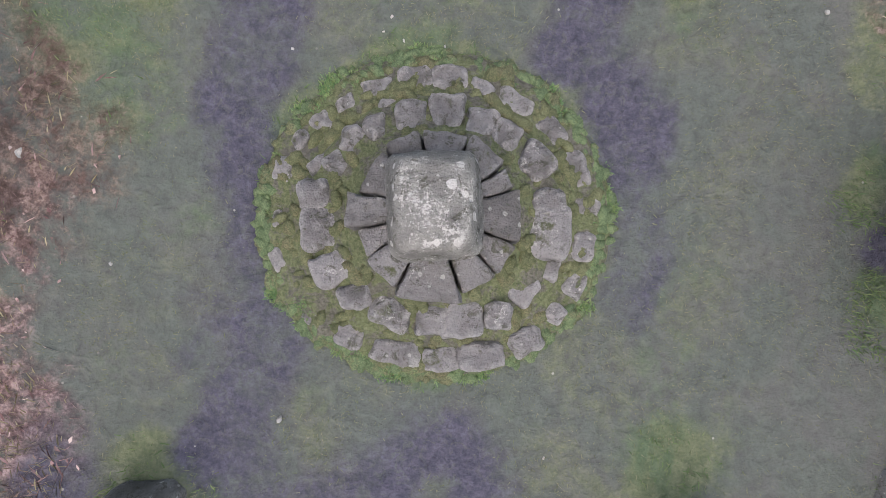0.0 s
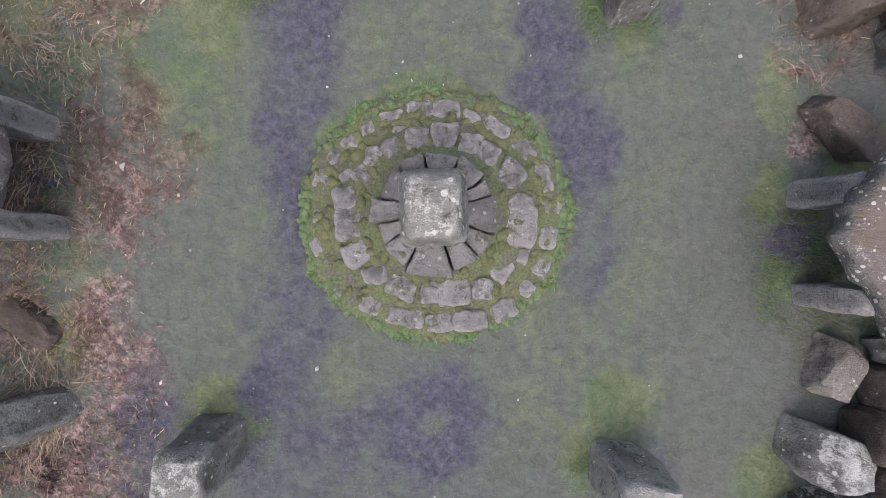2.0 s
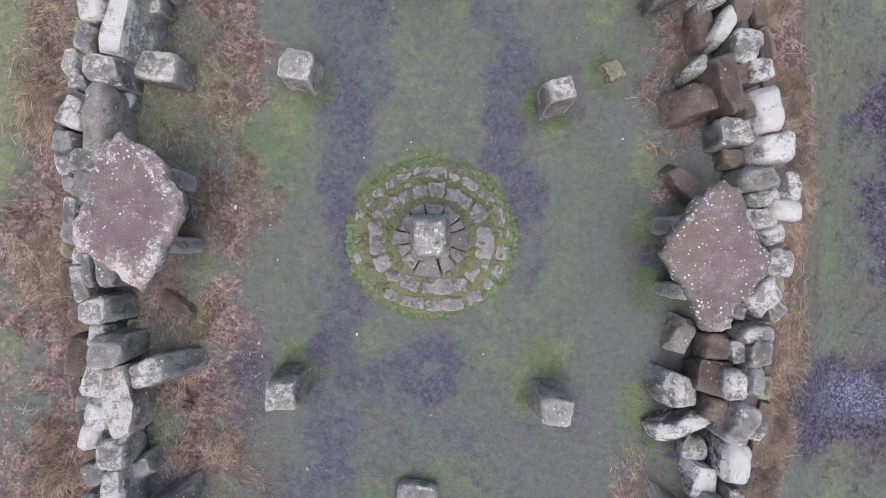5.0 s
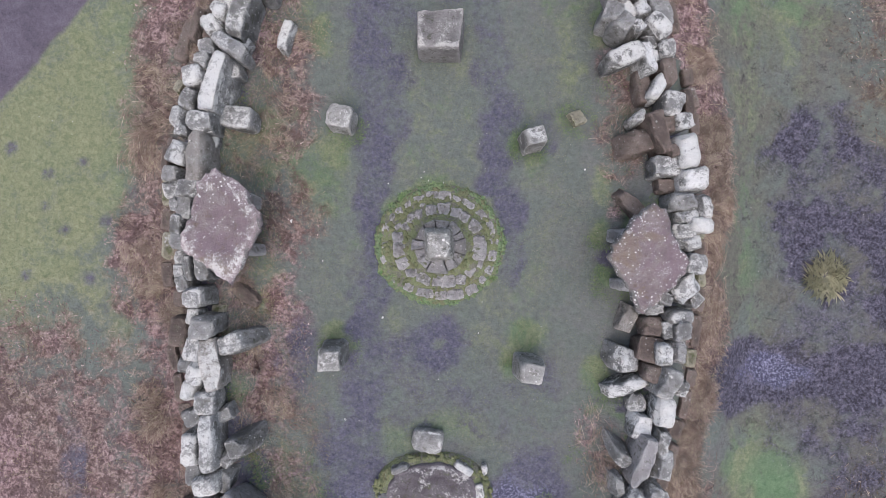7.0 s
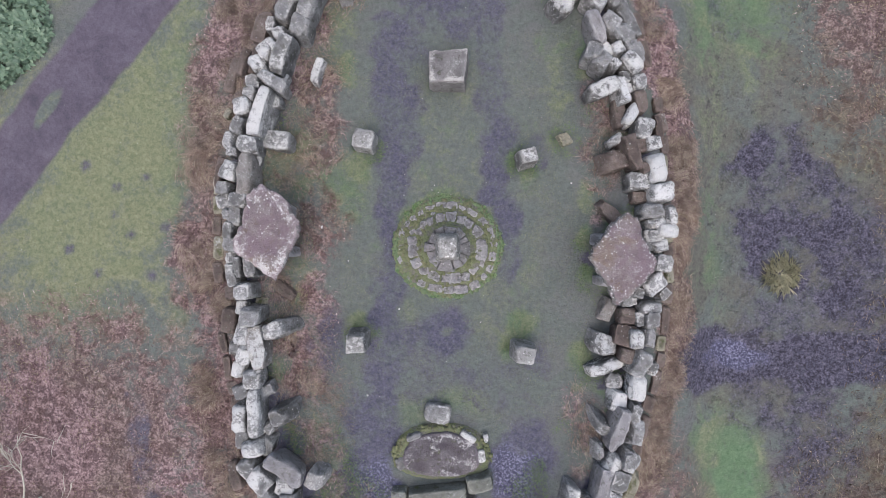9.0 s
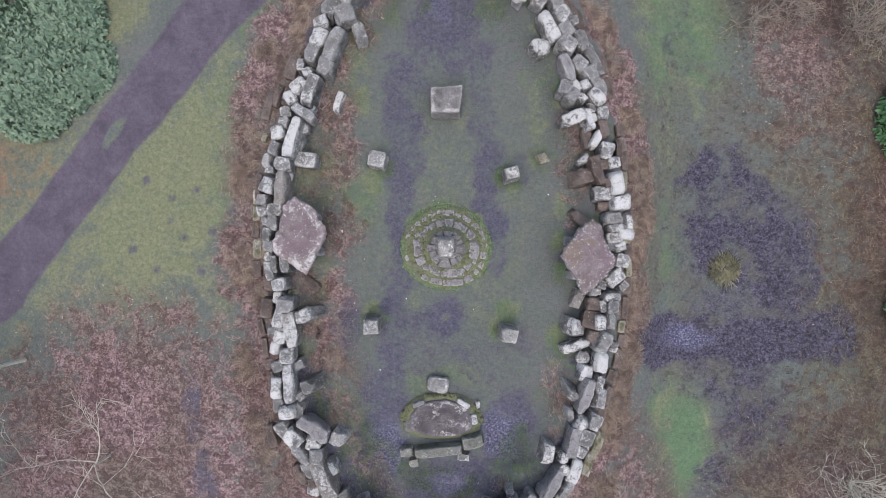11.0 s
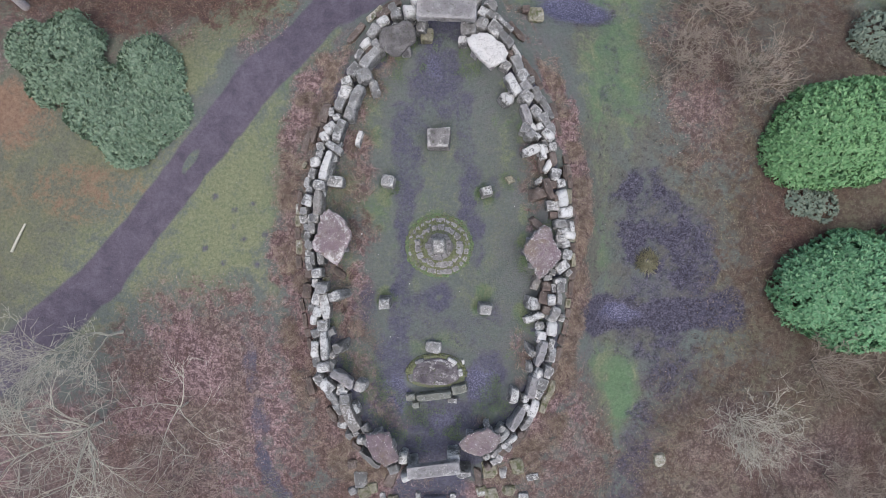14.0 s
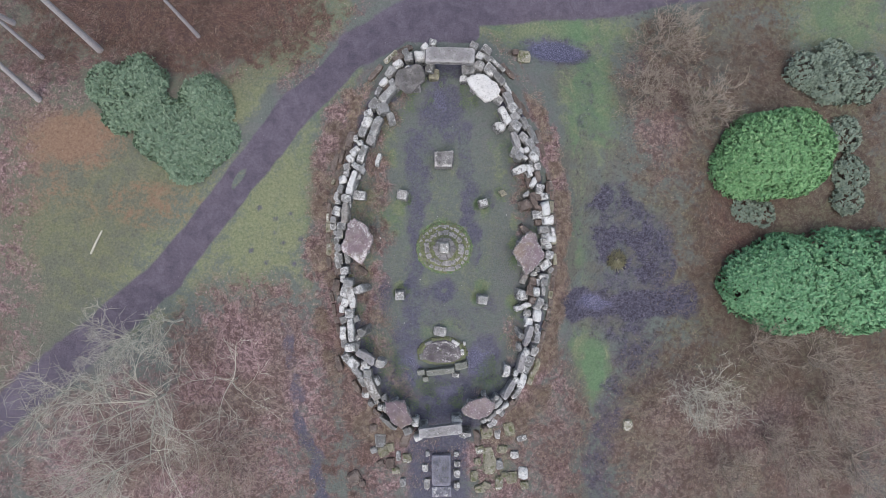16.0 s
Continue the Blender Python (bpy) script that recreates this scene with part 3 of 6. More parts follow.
def brown_share(x, y):
    """Where the litter is brown leaf mould: under the eastern bushes."""
    return ease(x + 2 * rough_noise(x, y, 4.0, 77), 8.8, 12) * (0.5 + 0.5 * ease(y + 5 * rough_noise(x, y, 5.0, 78), -13, -8)) * (1 - 0.65 * blob(x, y, 17.5, 12, 3.5, 6.5))


def rust_share(x, y):
    """Where the bracken is dark rust: the wood's edge and a band outside the western wall."""
    band = (1 - ease(np.abs(oval(x, y) - 1.22), 0.08, 0.25)) * ease(-x, 2, 5) * ease(-y, -4, 2)
    share = np.maximum.reduce((1.1 * blob(x, y, 24.2, 2.2, 3.2, 6.0), 1.7 * blob(x, y, -22, 19.5, 14, 5.5), 0.4 * band, 0.7 * blob(x, y, -8, -17, 3, 5), 0.6 * blob(x, y, 12, -19, 2.5, 2.5)))
    return np.clip(share * (0.8 + 1.2 * rough_noise(x, y, 1.6, 91)), 0, 1)


# the shares on a grid of 10 cm, to look them up
ZONE_X, ZONE_Y = np.arange(-37, 37.05, 0.1), np.arange(-23, 23.05, 0.1)
ZONE_GRID = np.stack(zones(*np.meshgrid(ZONE_X, ZONE_Y)))


def zone_at(x, y):
    i = np.clip(np.round((x + 37) * 10).astype(int), 0, len(ZONE_X) - 1)
    j = np.clip(np.round((y + 23) * 10).astype(int), 0, len(ZONE_Y) - 1)
    return ZONE_GRID[:, j, i]


# ---- building helpers ----
def mesh_object(name, verts, faces, material, smooth=True, sharp=0.0):
    me = bpy.data.meshes.new(name)
    me.from_pydata(verts, [], faces)
    me.materials.append(material)
    if smooth:
        me.shade_smooth()
        if sharp:
            me.set_sharp_from_angle(angle=radians(sharp))
    return new(name, me)


def under(ob, parent):
    """Makes ob a part of parent, where it stands."""
    ob.parent = parent
    ob.matrix_parent_inverse = parent.matrix_world.inverted()
    return ob


def base(name, x, y, z=0.0):
    ob = new(name)
    ob.matrix_world = Matrix.Translation((x, y, z))
    ob.location = (x, y, z)
    bpy.context.view_layer.update()
    return ob


def unit_cube(cuts):
    """Vertices on the surface of a cube from -1 to 1, and its faces."""
    index, verts, faces = {}, [], []

    def vert(p):
        key = tuple(round(c * 1000) for c in p)
        if key not in index:
            index[key] = len(verts)
            verts.append(p)
        return index[key]

    for axis in range(3):
        for side in (-1, 1):
            for i in range(cuts):
                for j in range(cuts):
                    quad = []
                    for a, b in ((0, 0), (1, 0), (1, 1), (0, 1)):
                        p = [0, 0, 0]
                        p[axis] = side
                        p[(axis + 1) % 3] = -1 + 2 * (i + a) / cuts
                        p[(axis + 2) % 3] = -1 + 2 * (j + b) / cuts
                        quad.append(vert(tuple(p)))
                    faces.append(quad if side > 0 else quad[::-1])
    return np.array(verts, float), faces


CUBE = {c: unit_cube(c) for c in (6, 9, 12)}


def rock(name, l, w, h, material, seed, cuts=6, square=7.0, chips=4, wobble=0.09, taper=0.1, lean=(0.0, 0.0), hub=None, cut=0.78):
    """A rough block that stands on z = 0, with worn edges, broken corners and an uneven skin. lean: the foot's offset from the top; hub: the point towards which it narrows."""
    rnd = random.Random(seed)
    p, faces = CUBE[cuts]
    q = p / (np.abs(p) ** square).sum(1, keepdims=True) ** (1 / square)
    for _ in range(chips):
        d = np.array([rnd.uniform(-1, 1), rnd.uniform(-1, 1), rnd.uniform(-0.5, 1.0)])
        d /= np.linalg.norm(d)
        c = rnd.uniform(cut, 0.96) * np.abs(d).sum()
        over = np.maximum(q @ d - c, 0)
        q = q - over[:, None] * d
    small = min(l, w, h)
    size = np.array([l, w, h]) / 2
    v = q * size
    out = []
    far = math.hypot(*hub) if hub else 1.0
    shift = Vector((rnd.uniform(0, 99), rnd.uniform(0, 99), rnd.uniform(0, 99)))
    for a in v:
        s = Vector(a)
        big = noise.noise_vector(s * (0.9 / small) + shift) * wobble * small
        fine = noise.noise_vector(s * (3.0 / small) + shift) * wobble * small * 0.3 + noise.noise_vector(s * 8 + shift) * 0.026
        b = s + big + fine
        if hub:
            o = Vector((-hub[0], -hub[1], 0)) / far
            u, v = b.x * o.x + b.y * o.y, -b.x * o.y + b.y * o.x
            v *= 1 + 0.8 * max(-0.6, min(0.6, u / far))
            b.x, b.y = u * o.x - v * o.y, u * o.y + v * o.x
        k = (b.z / h + 0.5)
        t = 1 + taper * (1 - k)
        out.append((b.x * t + lean[0] * (1 - k), b.y * t + lean[1] * (1 - k), b.z + h / 2))
    ob = mesh_object(name, out, faces, material, True, 40)
    rim = ob.data.attributes.new("rim", 'FLOAT', 'POINT')
    rim.data.foreach_set("value", np.abs(p[:, :2]).max(1) * (p[:, 2] > 0.6))
    return ob


COUNT = [0]
BLOCKS = []
WORDS = {"gritstone_grey": "rough grey gritstone block", "gritstone_lichened": "grey gritstone block crusted with pale lichen",
         "gritstone_speckled": "long speckled gritstone block", "gritstone_smooth": "smooth pale grey gritstone slab",
         "gritstone_greenish": "greenish grey gritstone block", "gritstone_brown": "low brown earthy gritstone block", "gritstone_mossy": "low mossy weathered stone",
         "gritstone_pinkish": "pinkish gritstone slab", "gritstone_white_crusted": "gritstone block covered in white lichen"}


def place(ob, x, y, z, turn, tilt=0.0, roll=0.0):
    ob.matrix_world = pose(x, y, z, tilt, roll, turn)
    return ob


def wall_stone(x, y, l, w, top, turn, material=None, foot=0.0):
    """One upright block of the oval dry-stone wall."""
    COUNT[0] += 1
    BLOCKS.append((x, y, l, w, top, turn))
    # Every second north-east block is brown stone, also painting in shaded west flanks.
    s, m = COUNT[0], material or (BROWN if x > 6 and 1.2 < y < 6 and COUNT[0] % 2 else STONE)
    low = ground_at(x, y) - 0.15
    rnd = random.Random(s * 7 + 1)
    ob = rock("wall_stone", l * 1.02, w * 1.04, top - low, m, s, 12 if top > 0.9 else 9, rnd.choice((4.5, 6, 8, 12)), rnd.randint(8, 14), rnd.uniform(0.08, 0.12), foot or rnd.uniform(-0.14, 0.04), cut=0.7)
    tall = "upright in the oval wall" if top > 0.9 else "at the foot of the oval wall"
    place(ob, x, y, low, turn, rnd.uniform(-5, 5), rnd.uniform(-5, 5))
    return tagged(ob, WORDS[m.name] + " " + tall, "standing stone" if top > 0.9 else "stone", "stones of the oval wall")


def boulder(x, y, l, w, top, turn, material, dx=0.0, dy=0.0):
    COUNT[0] += 1
    s = COUNT[0]
    low = ground_at(x + dx, y + dy) - 0.12
    if y < -13.3:
        top = low + 0.12 + min(top, 0.3)
    elif low < -0.35:
        top = low + 0.12 + min(top, 0.42)
    a = radians(-turn)
    lean = (dx * math.cos(a) - dy * math.sin(a), dx * math.sin(a) + dy * math.cos(a))
    ob = rock("boulder", l * 0.95, w * 0.95, top - low, material, s, 12, 12.0 if top > 0.4 else 6.0, 16, 0.09, 0.06, lean, cut=0.64)
    how = "leaning inside the wall" if dx or dy else "lying in grass and bracken"
    return tagged(place(ob, x, y, low, turn), WORDS[material.name] + " " + how, "boulder")


def pedestal(x, y, l, w, top, turn, lean=(0.0, 0.0)):
    COUNT[0] += 1
    low = ground_at(x, y) - 0.12
    ob = rock("stone_pedestal", l * 1.04, w * 1.04, top - low, PLINTH, COUNT[0], 12, 12, 9, 0.07, 0.1, lean)
    return tagged(place(ob, x, y, low, turn), "upright square gritstone pedestal with pale lichened top on turf", "stone pedestal", "pedestals round the cairn")


def lintel(x, y, l, w, top, turn, material):
    """A long flat stone that spans an entrance between the walls' end stones."""
    COUNT[0] += 1
    gate = base("entrance", x, y, 0)
    slab = rock("lintel", l, w, 0.5, material, COUNT[0], 9, 14, 3, 0.05, 0.05)
    place(slab, x, y, top - 0.5, turn)
    under(slab, gate)
    a = radians(turn)
    for side in (-1, 1):
        px, py = x + side * (l / 2 - 0.28) * math.cos(a), y + side * (l / 2 - 0.28) * math.sin(a)
        low = ground_at(px, py) - 0.12
        post = rock("post", 0.55, w * 0.8, top - 0.47 - low, STONE, COUNT[0] + 900 + side, 6, 8, 4, 0.07, 0.1)
        place(post, px, py, low, turn)
        under(post, gate)
    return tagged(gate, "trilithon entrance of two posts under a long smooth lintel", "stone gateway", "entrances of the oval")


def bench_stone(x, y, l, w, top, turn, material):
    COUNT[0] += 1
    low = ground_at(x, y) - 0.1
    ob = rock("bench_stone", l, w, top - low, material, COUNT[0], 9, 9, 3, 0.06, 0.08)
    return tagged(place(ob, x, y, low, turn), WORDS[material.name] + " in a low bench", "stone bench", "bench stones")


def table(name, outline, top, thick, material, legs, label, seed):
    """A flat capstone of irregular outline on stone legs."""
    rnd = random.Random(seed)
    cx = sum(p[0] for p in outline) / len(outline)
    cy = sum(p[1] for p in outline) / len(outline)
    ring = []
    for i, a in enumerate(outline):
        b = outline[(i + 1) % len(outline)]
        steps = max(2, int(math.dist(a, b) / 0.11))
        for k in range(steps):
            t = k / steps
            px, py = a[0] * (1 - t) + b[0] * t - cx, a[1] * (1 - t) + b[1] * t - cy
            j = 1 + 0.05 * noise.noise(Vector((px * 2.4, py * 2.4, seed))) + 0.05 * noise.noise(Vector((px * 7, py * 7, seed)))
            ring.append((px * j, py * j))
    n = len(ring)
    size = min(math.hypot(*p) for p in ring)
    levels = [(0.0, -thick), (0.86, -thick), (0.95, -thick * 0.8), (1.0, -thick * 0.42), (0.99, -thick * 0.2), (0.955, -0.04), (0.90, 0.0), (0.8, 0.01), (0.7, 0.012), (0.6, 0.012), (0.5, 0.012), (0.4, 0.012), (0.3, 0.012), (0.2, 0.012), (0.1, 0.012)]
    verts, faces = [(0, 0, -thick)], []
    for s, z in levels[1:]:
        for px, py in ring:
            qx, qy = px * s, py * s
            bump = 0.05 * noise.noise(Vector((qx * 1.3 + seed, qy * 1.3, 0))) + 0.03 * noise.noise(Vector((qx * 5 + seed, qy * 5, 0)))
            side = 1 + (0.09 * noise.noise(Vector((px * 4, py * 4, z * 9 + seed))) if z < -0.03 else 0)
            verts.append((px * s * side, py * s * side, z + bump))
    last = len(levels) - 1
    for i in range(n):
        faces.append((0, 1 + (i + 1) % n, 1 + i))
        for k in range(last - 1):
            a, b = 1 + k * n + i, 1 + k * n + (i + 1) % n
            faces.append((a, b, b + n, a + n))
    verts.append((0, 0, 0.01))
    for i in range(n):
        faces.append((1 + (last - 1) * n + i, 1 + (last - 1) * n + (i + 1) % n, len(verts) - 1))
    group = base(name, cx, cy, 0)
    slab = mesh_object("capstone", verts, faces, material, True, 45)
    rim = slab.data.attributes.new("rim", 'FLOAT', 'POINT')
    rim.data.foreach_set("value", [0.0] + [s for s, z in levels[1:] for _ in range(n)] + [0.0])
    slab.matrix_world = Matrix.Translation((cx, cy, top))
    under(slab, group)
    for k, (lx, ly, ll, lw, lt) in enumerate(legs):
        low = ground_at(lx, ly) - 0.12
        leg = rock("leg", ll, lw, top - thick + 0.06 - low, SMOOTH, seed * 10 + k, 6, 8, 4, 0.08, 0.06)
        place(leg, lx, ly, low, lt)
        under(leg, group)
    return tagged(group, label, "stone table", "dolmen tables")


KERB = []


def kerb_stone(x, y, l, turn):
    """One low flat stone of the kerb along the wall's outer foot."""
    KERB.append((x, y))
    COUNT[0] += 1
    low = ground_at(x, y) - 0.15
    rnd = random.Random(COUNT[0] * 3)
    ob = rock("kerb_stone", l, rnd.uniform(0.28, 0.45), 0.15 + rnd.uniform(0.15, 0.32), BROWN if rnd.random() < 0.75 else MOSSY, COUNT[0], 6, 9, 5, 0.1, 0.05)
    return tagged(place(ob, x, y, low, turn), "low flat earthy kerb stone along the wall's outer foot", "kerb stone", "kerb of the oval wall")


def kerb_row(side, d, y_from, y_to, seed):
    rnd = random.Random(seed)
    y = y_from
    while y < y_to:
        l = rnd.uniform(0.55, 1.15)
        y += l / 2
        x = side * 7.75 * math.sqrt(d * d - ((y - 0.9) / 14.2) ** 2) + rnd.uniform(-0.08, 0.08)
        slope = side * 7.75 * ((y - 0.9) / 14.2 ** 2) / math.sqrt(d * d - ((y - 0.9) / 14.2) ** 2)
        if rnd.random() < 0.93:
            kerb_stone(x, y, l * 0.94, 90 + math.degrees(math.atan(slope)) + rnd.uniform(-5, 5))
        y += l / 2 + 0.04


kerb_row(-1, 1.165, -9.5, 3.5, 5)
kerb_row(1, 1.125, -9.5, 9.5, 6)


# ---- the oval of standing stones ----
# west wall
wall_stone(-6.75, 7.69, 0.52, 0.45, 1.43, 70)
wall_stone(-6.19, 7.66, 1.48, 0.52, 1.51, 70)
wall_stone(-7.05, 7.25, 0.59, 0.59, 1.36, 20, PALE)
wall_stone(-7.78, 7.51, 1.08, 0.29, 0.86, 75, BROWN)
wall_stone(-6.37, 6.41, 1.27, 0.51, 1.58, -32, STONE, -0.5)
wall_stone(-6.34, 7.01, 0.61, 0.40, 0.86, -30)
wall_stone(-8.38, 7.19, 1.38, 0.41, 0.40, 72, BROWN)
wall_stone(-7.44, 6.16, 0.56, 0.45, 1.36, 75, PALE)
wall_stone(-6.92, 5.50, 1.82, 0.53, 1.51, 74)
wall_stone(-6.56, 6.04, 0.50, 0.54, 0.93, 10)
wall_stone(-7.67, 5.64, 0.73, 0.63, 1.36, 10, PALE)
wall_stone(-8.59, 5.62, 0.44, 0.30, 0.50, 70, MOSSY)
wall_stone(-7.83, 5.00, 0.73, 0.49, 1.29, 70)
wall_stone(-8.07, 4.37, 0.66, 0.35, 1.29, 78, PALE)
wall_stone(-7.42, 4.29, 0.73, 0.62, 1.43, -10)
wall_stone(-7.20, 4.76, 0.43, 0.36, 0.86, 20)
wall_stone(-6.44, 4.49, 1.01, 0.72, 0.86, -8)
wall_stone(-7.95, 4.02, 0.45, 0.42, 1.29, 80)
wall_stone(-7.43, 3.07, 1.69, 0.52, 1.47, 87, WORN)
wall_stone(-7.38, 3.73, 0.47, 0.40, 0.79, 0)
wall_stone(-8.05, 3.27, 0.76, 0.63, 1.36, 75)
wall_stone(-8.69, 3.04, 1.11, 0.25, 1.00, 85, BROWN)
wall_stone(-8.40, 2.59, 0.53, 0.49, 1.22, 80)
wall_stone(-7.79, 2.14, 0.76, 0.59, 1.43, -5, PALE)
wall_stone(-8.29, 1.71, 0.42, 0.32, 1.22, 80)
wall_stone(-7.84, 1.55, 0.70, 0.49, 1.29, 80)
wall_stone(-8.18, 1.09, 0.63, 0.42, 1.36, 85, PALE)
wall_stone(-8.06, 0.48, 0.52, 0.52, 1.36, 80)
wall_stone(-7.82, -0.34, 0.81, 0.32, 1.22, 98)
wall_stone(-7.32, -0.28, 0.97, 0.45, 1.36, 96)
wall_stone(-7.57, -1.22, 0.62, 0.62, 1.40, 2, PALE)
wall_stone(-7.19, -1.82, 0.48, 0.41, 0.50, 0, MOSSY)
wall_stone(-7.81, -1.91, 0.60, 0.43, 1.07, 80)
wall_stone(-7.23, -2.15, 0.76, 0.76, 1.43, 0)
wall_stone(-8.27, -2.42, 0.97, 0.57, 0.93, 85, BROWN)
wall_stone(-7.61, -2.84, 0.77, 0.49, 1.29, 80)
wall_stone(-7.04, -3.37, 1.59, 0.52, 1.40, -80, WORN)
wall_stone(-7.51, -3.59, 0.73, 0.59, 1.36, 75, PALE)
wall_stone(-7.78, -4.23, 0.74, 0.42, 1.22, 78, PALE)
wall_stone(-7.24, -4.56, 0.63, 0.63, 1.36, 0)
wall_stone(-7.67, -5.00, 0.60, 0.56, 1.22, 20)
wall_stone(-6.82, -5.06, 0.68, 0.50, 0.93, 30)
wall_stone(-7.71, -5.97, 1.08, 0.49, 1.29, 86, PALE)
wall_stone(-7.09, -5.76, 1.86, 0.50, 1.47, -86)
wall_stone(-7.62, -6.83, 0.78, 0.46, 1.15, 85)
wall_stone(-7.06, -6.29, 0.73, 0.47, 0.70, 80)
wall_stone(-7.17, -7.07, 0.79, 0.66, 1.36, 5, PALE)
wall_stone(-6.83, -7.14, 0.73, 0.55, 0.93, 70)
wall_stone(-7.42, -7.93, 0.84, 0.59, 1.15, -60)
wall_stone(-5.96, -7.86, 1.89, 0.74, 1.51, -35, SMOOTH, -0.5)
wall_stone(-6.96, -8.48, 0.88, 0.71, 1.22, -42, PALE)
wall_stone(-8.20, -8.55, 1.10, 0.44, 0.50, -75, BROWN)

# west wall, southern end
wall_stone(-6.60, -9.17, 1.11, 0.52, 1.22, -55)
wall_stone(-5.84, -9.22, 0.67, 0.67, 1.29, 0)
wall_stone(-5.44, -10.24, 1.99, 0.63, 1.43, -66, WORN)
wall_stone(-6.28, -9.83, 0.97, 0.52, 1.15, -58)
wall_stone(-5.96, -10.82, 0.60, 0.52, 1.07, 0)
wall_stone(-5.28, -9.87, 0.75, 0.53, 0.93, -60)
wall_stone(-5.62, -11.52, 0.60, 0.41, 0.93, -40)
wall_stone(-4.96, -11.81, 0.44, 0.44, 1.29, 0)
wall_stone(-4.27, -12.92, 1.56, 0.33, 1.22, -40)
wall_stone(-5.14, -12.45, 0.98, 0.34, 0.70, -42, BROWN)
wall_stone(-6.83, -10.44, 1.15, 0.38, 0.40, -60, BROWN)

# west wall, northern end
wall_stone(-0.81, 16.05, 0.52, 0.59, 1.36, 70, PALE)
wall_stone(-1.29, 15.75, 0.56, 0.56, 1.29, 45, PALE)
wall_stone(-1.77, 15.09, 0.81, 0.77, 1.43, 10, PALE)
wall_stone(-2.56, 15.05, 0.67, 0.63, 1.22, 10)
wall_stone(-3.30, 14.46, 0.85, 0.63, 1.29, 35, PALE)
wall_stone(-3.93, 13.91, 0.89, 0.63, 1.29, 50)
wall_stone(-4.53, 13.16, 0.74, 0.48, 1.22, 45, PALE)
wall_stone(-3.81, 12.91, 0.89, 0.55, 1.36, -55)
wall_stone(-4.87, 12.38, 0.82, 0.48, 1.22, 60, PALE)
wall_stone(-4.24, 12.14, 1.62, 0.63, 1.43, 52)
wall_stone(-5.27, 11.43, 0.93, 0.63, 1.29, 55)
wall_stone(-4.58, 11.08, 0.99, 0.92, 1.43, 20)
wall_stone(-5.67, 10.69, 0.67, 0.59, 1.29, 20)
wall_stone(-5.86, 10.06, 0.96, 0.70, 1.29, 65, PALE)
wall_stone(-5.17, 9.75, 1.77, 0.63, 1.43, 66)
wall_stone(-6.21, 9.34, 0.85, 0.56, 1.22, 65)
wall_stone(-5.55, 8.74, 0.81, 0.74, 1.36, 70)
wall_stone(-7.16, 8.95, 1.29, 0.53, 0.70, 72, BROWN)
wall_stone(-6.31, 8.55, 0.52, 0.48, 1.15, 20)
wall_stone(-6.68, 7.92, 0.78, 0.63, 1.29, 40, PALE)
wall_stone(-7.09, 7.25, 0.56, 0.52, 1.29, 40, PALE)
wall_stone(-7.35, 7.78, 1.29, 0.42, 0.70, 72, BROWN)
wall_stone(-4.58, 12.02, 0.60, 0.45, 0.93, 50)
wall_stone(-2.93, 15.93, 1.29, 0.46, 0.50, 25, BROWN)
wall_stone(-4.02, 15.41, 1.30, 0.46, 0.40, 40, MOSSY)
wall_stone(-5.24, 14.15, 1.53, 0.46, 0.40, 50, BROWN)

# east wall
wall_stone(5.55, 7.82, 0.63, 0.53, 1.21, 70)
wall_stone(5.91, 7.36, 0.73, 0.66, 1.28, 50)
wall_stone(6.51, 7.89, 0.53, 0.49, 1.21, -60)
wall_stone(7.25, 7.89, 0.60, 0.39, 1.09, -62)
wall_stone(6.89, 7.37, 0.87, 0.63, 1.28, -52, PALE)
wall_stone(5.79, 6.41, 1.49, 0.66, 1.37, 22, STONE, -0.5)
wall_stone(6.25, 7.17, 0.38, 0.28, 1.34, -50, PALE)
wall_stone(6.51, 6.19, 0.98, 0.33, 1.31, -76, WHITE)
wall_stone(7.29, 6.63, 0.60, 0.46, 1.21, -82)
wall_stone(7.28, 5.88, 0.87, 0.49, 1.28, -80)
wall_stone(7.00, 5.39, 0.91, 0.42, 1.21, 62, PALE)
wall_stone(6.66, 5.57, 1.08, 0.43, 0.84, -80)
wall_stone(7.42, 4.95, 0.80, 0.66, 1.28, 80, PALE)
wall_stone(8.07, 5.03, 0.90, 0.29, 0.84, -84)
wall_stone(6.55, 4.52, 0.54, 0.36, 0.97, 30)
wall_stone(6.97, 4.06, 1.36, 0.47, 1.31, -70)
wall_stone(7.72, 4.34, 0.53, 0.53, 1.21, -78, PALE)
wall_stone(7.30, 3.45, 0.39, 0.35, 1.25, -70)
wall_stone(7.79, 3.36, 1.04, 0.64, 1.34, -82, PALE)
wall_stone(7.33, 2.90, 0.96, 0.66, 1.09, 3, PALE)
wall_stone(7.98, 2.47, 0.87, 0.73, 1.34, 5, WHITE)
wall_stone(7.51, 2.38, 0.80, 0.47, 0.78, 3, BROWN)
wall_stone(7.78, 1.81, 0.84, 0.63, 1.21, 3)
wall_stone(8.28, 1.69, 0.38, 0.77, 1.34, 5, WHITE)
wall_stone(7.90, 1.28, 0.70, 0.39, 1.18, 5)
wall_stone(7.80, 0.93, 0.67, 0.49, 1.15, 5)
wall_stone(8.25, 1.10, 0.49, 0.77, 1.34, 85, PALE)
wall_stone(7.69, 0.55, 0.50, 0.46, 1.03, 5)
wall_stone(8.13, 0.48, 0.56, 0.49, 1.21, 20)
wall_stone(8.02, -0.15, 0.61, 0.59, 1.31, -10)
wall_stone(7.77, -0.91, 0.94, 0.63, 1.28, 36, PALE)
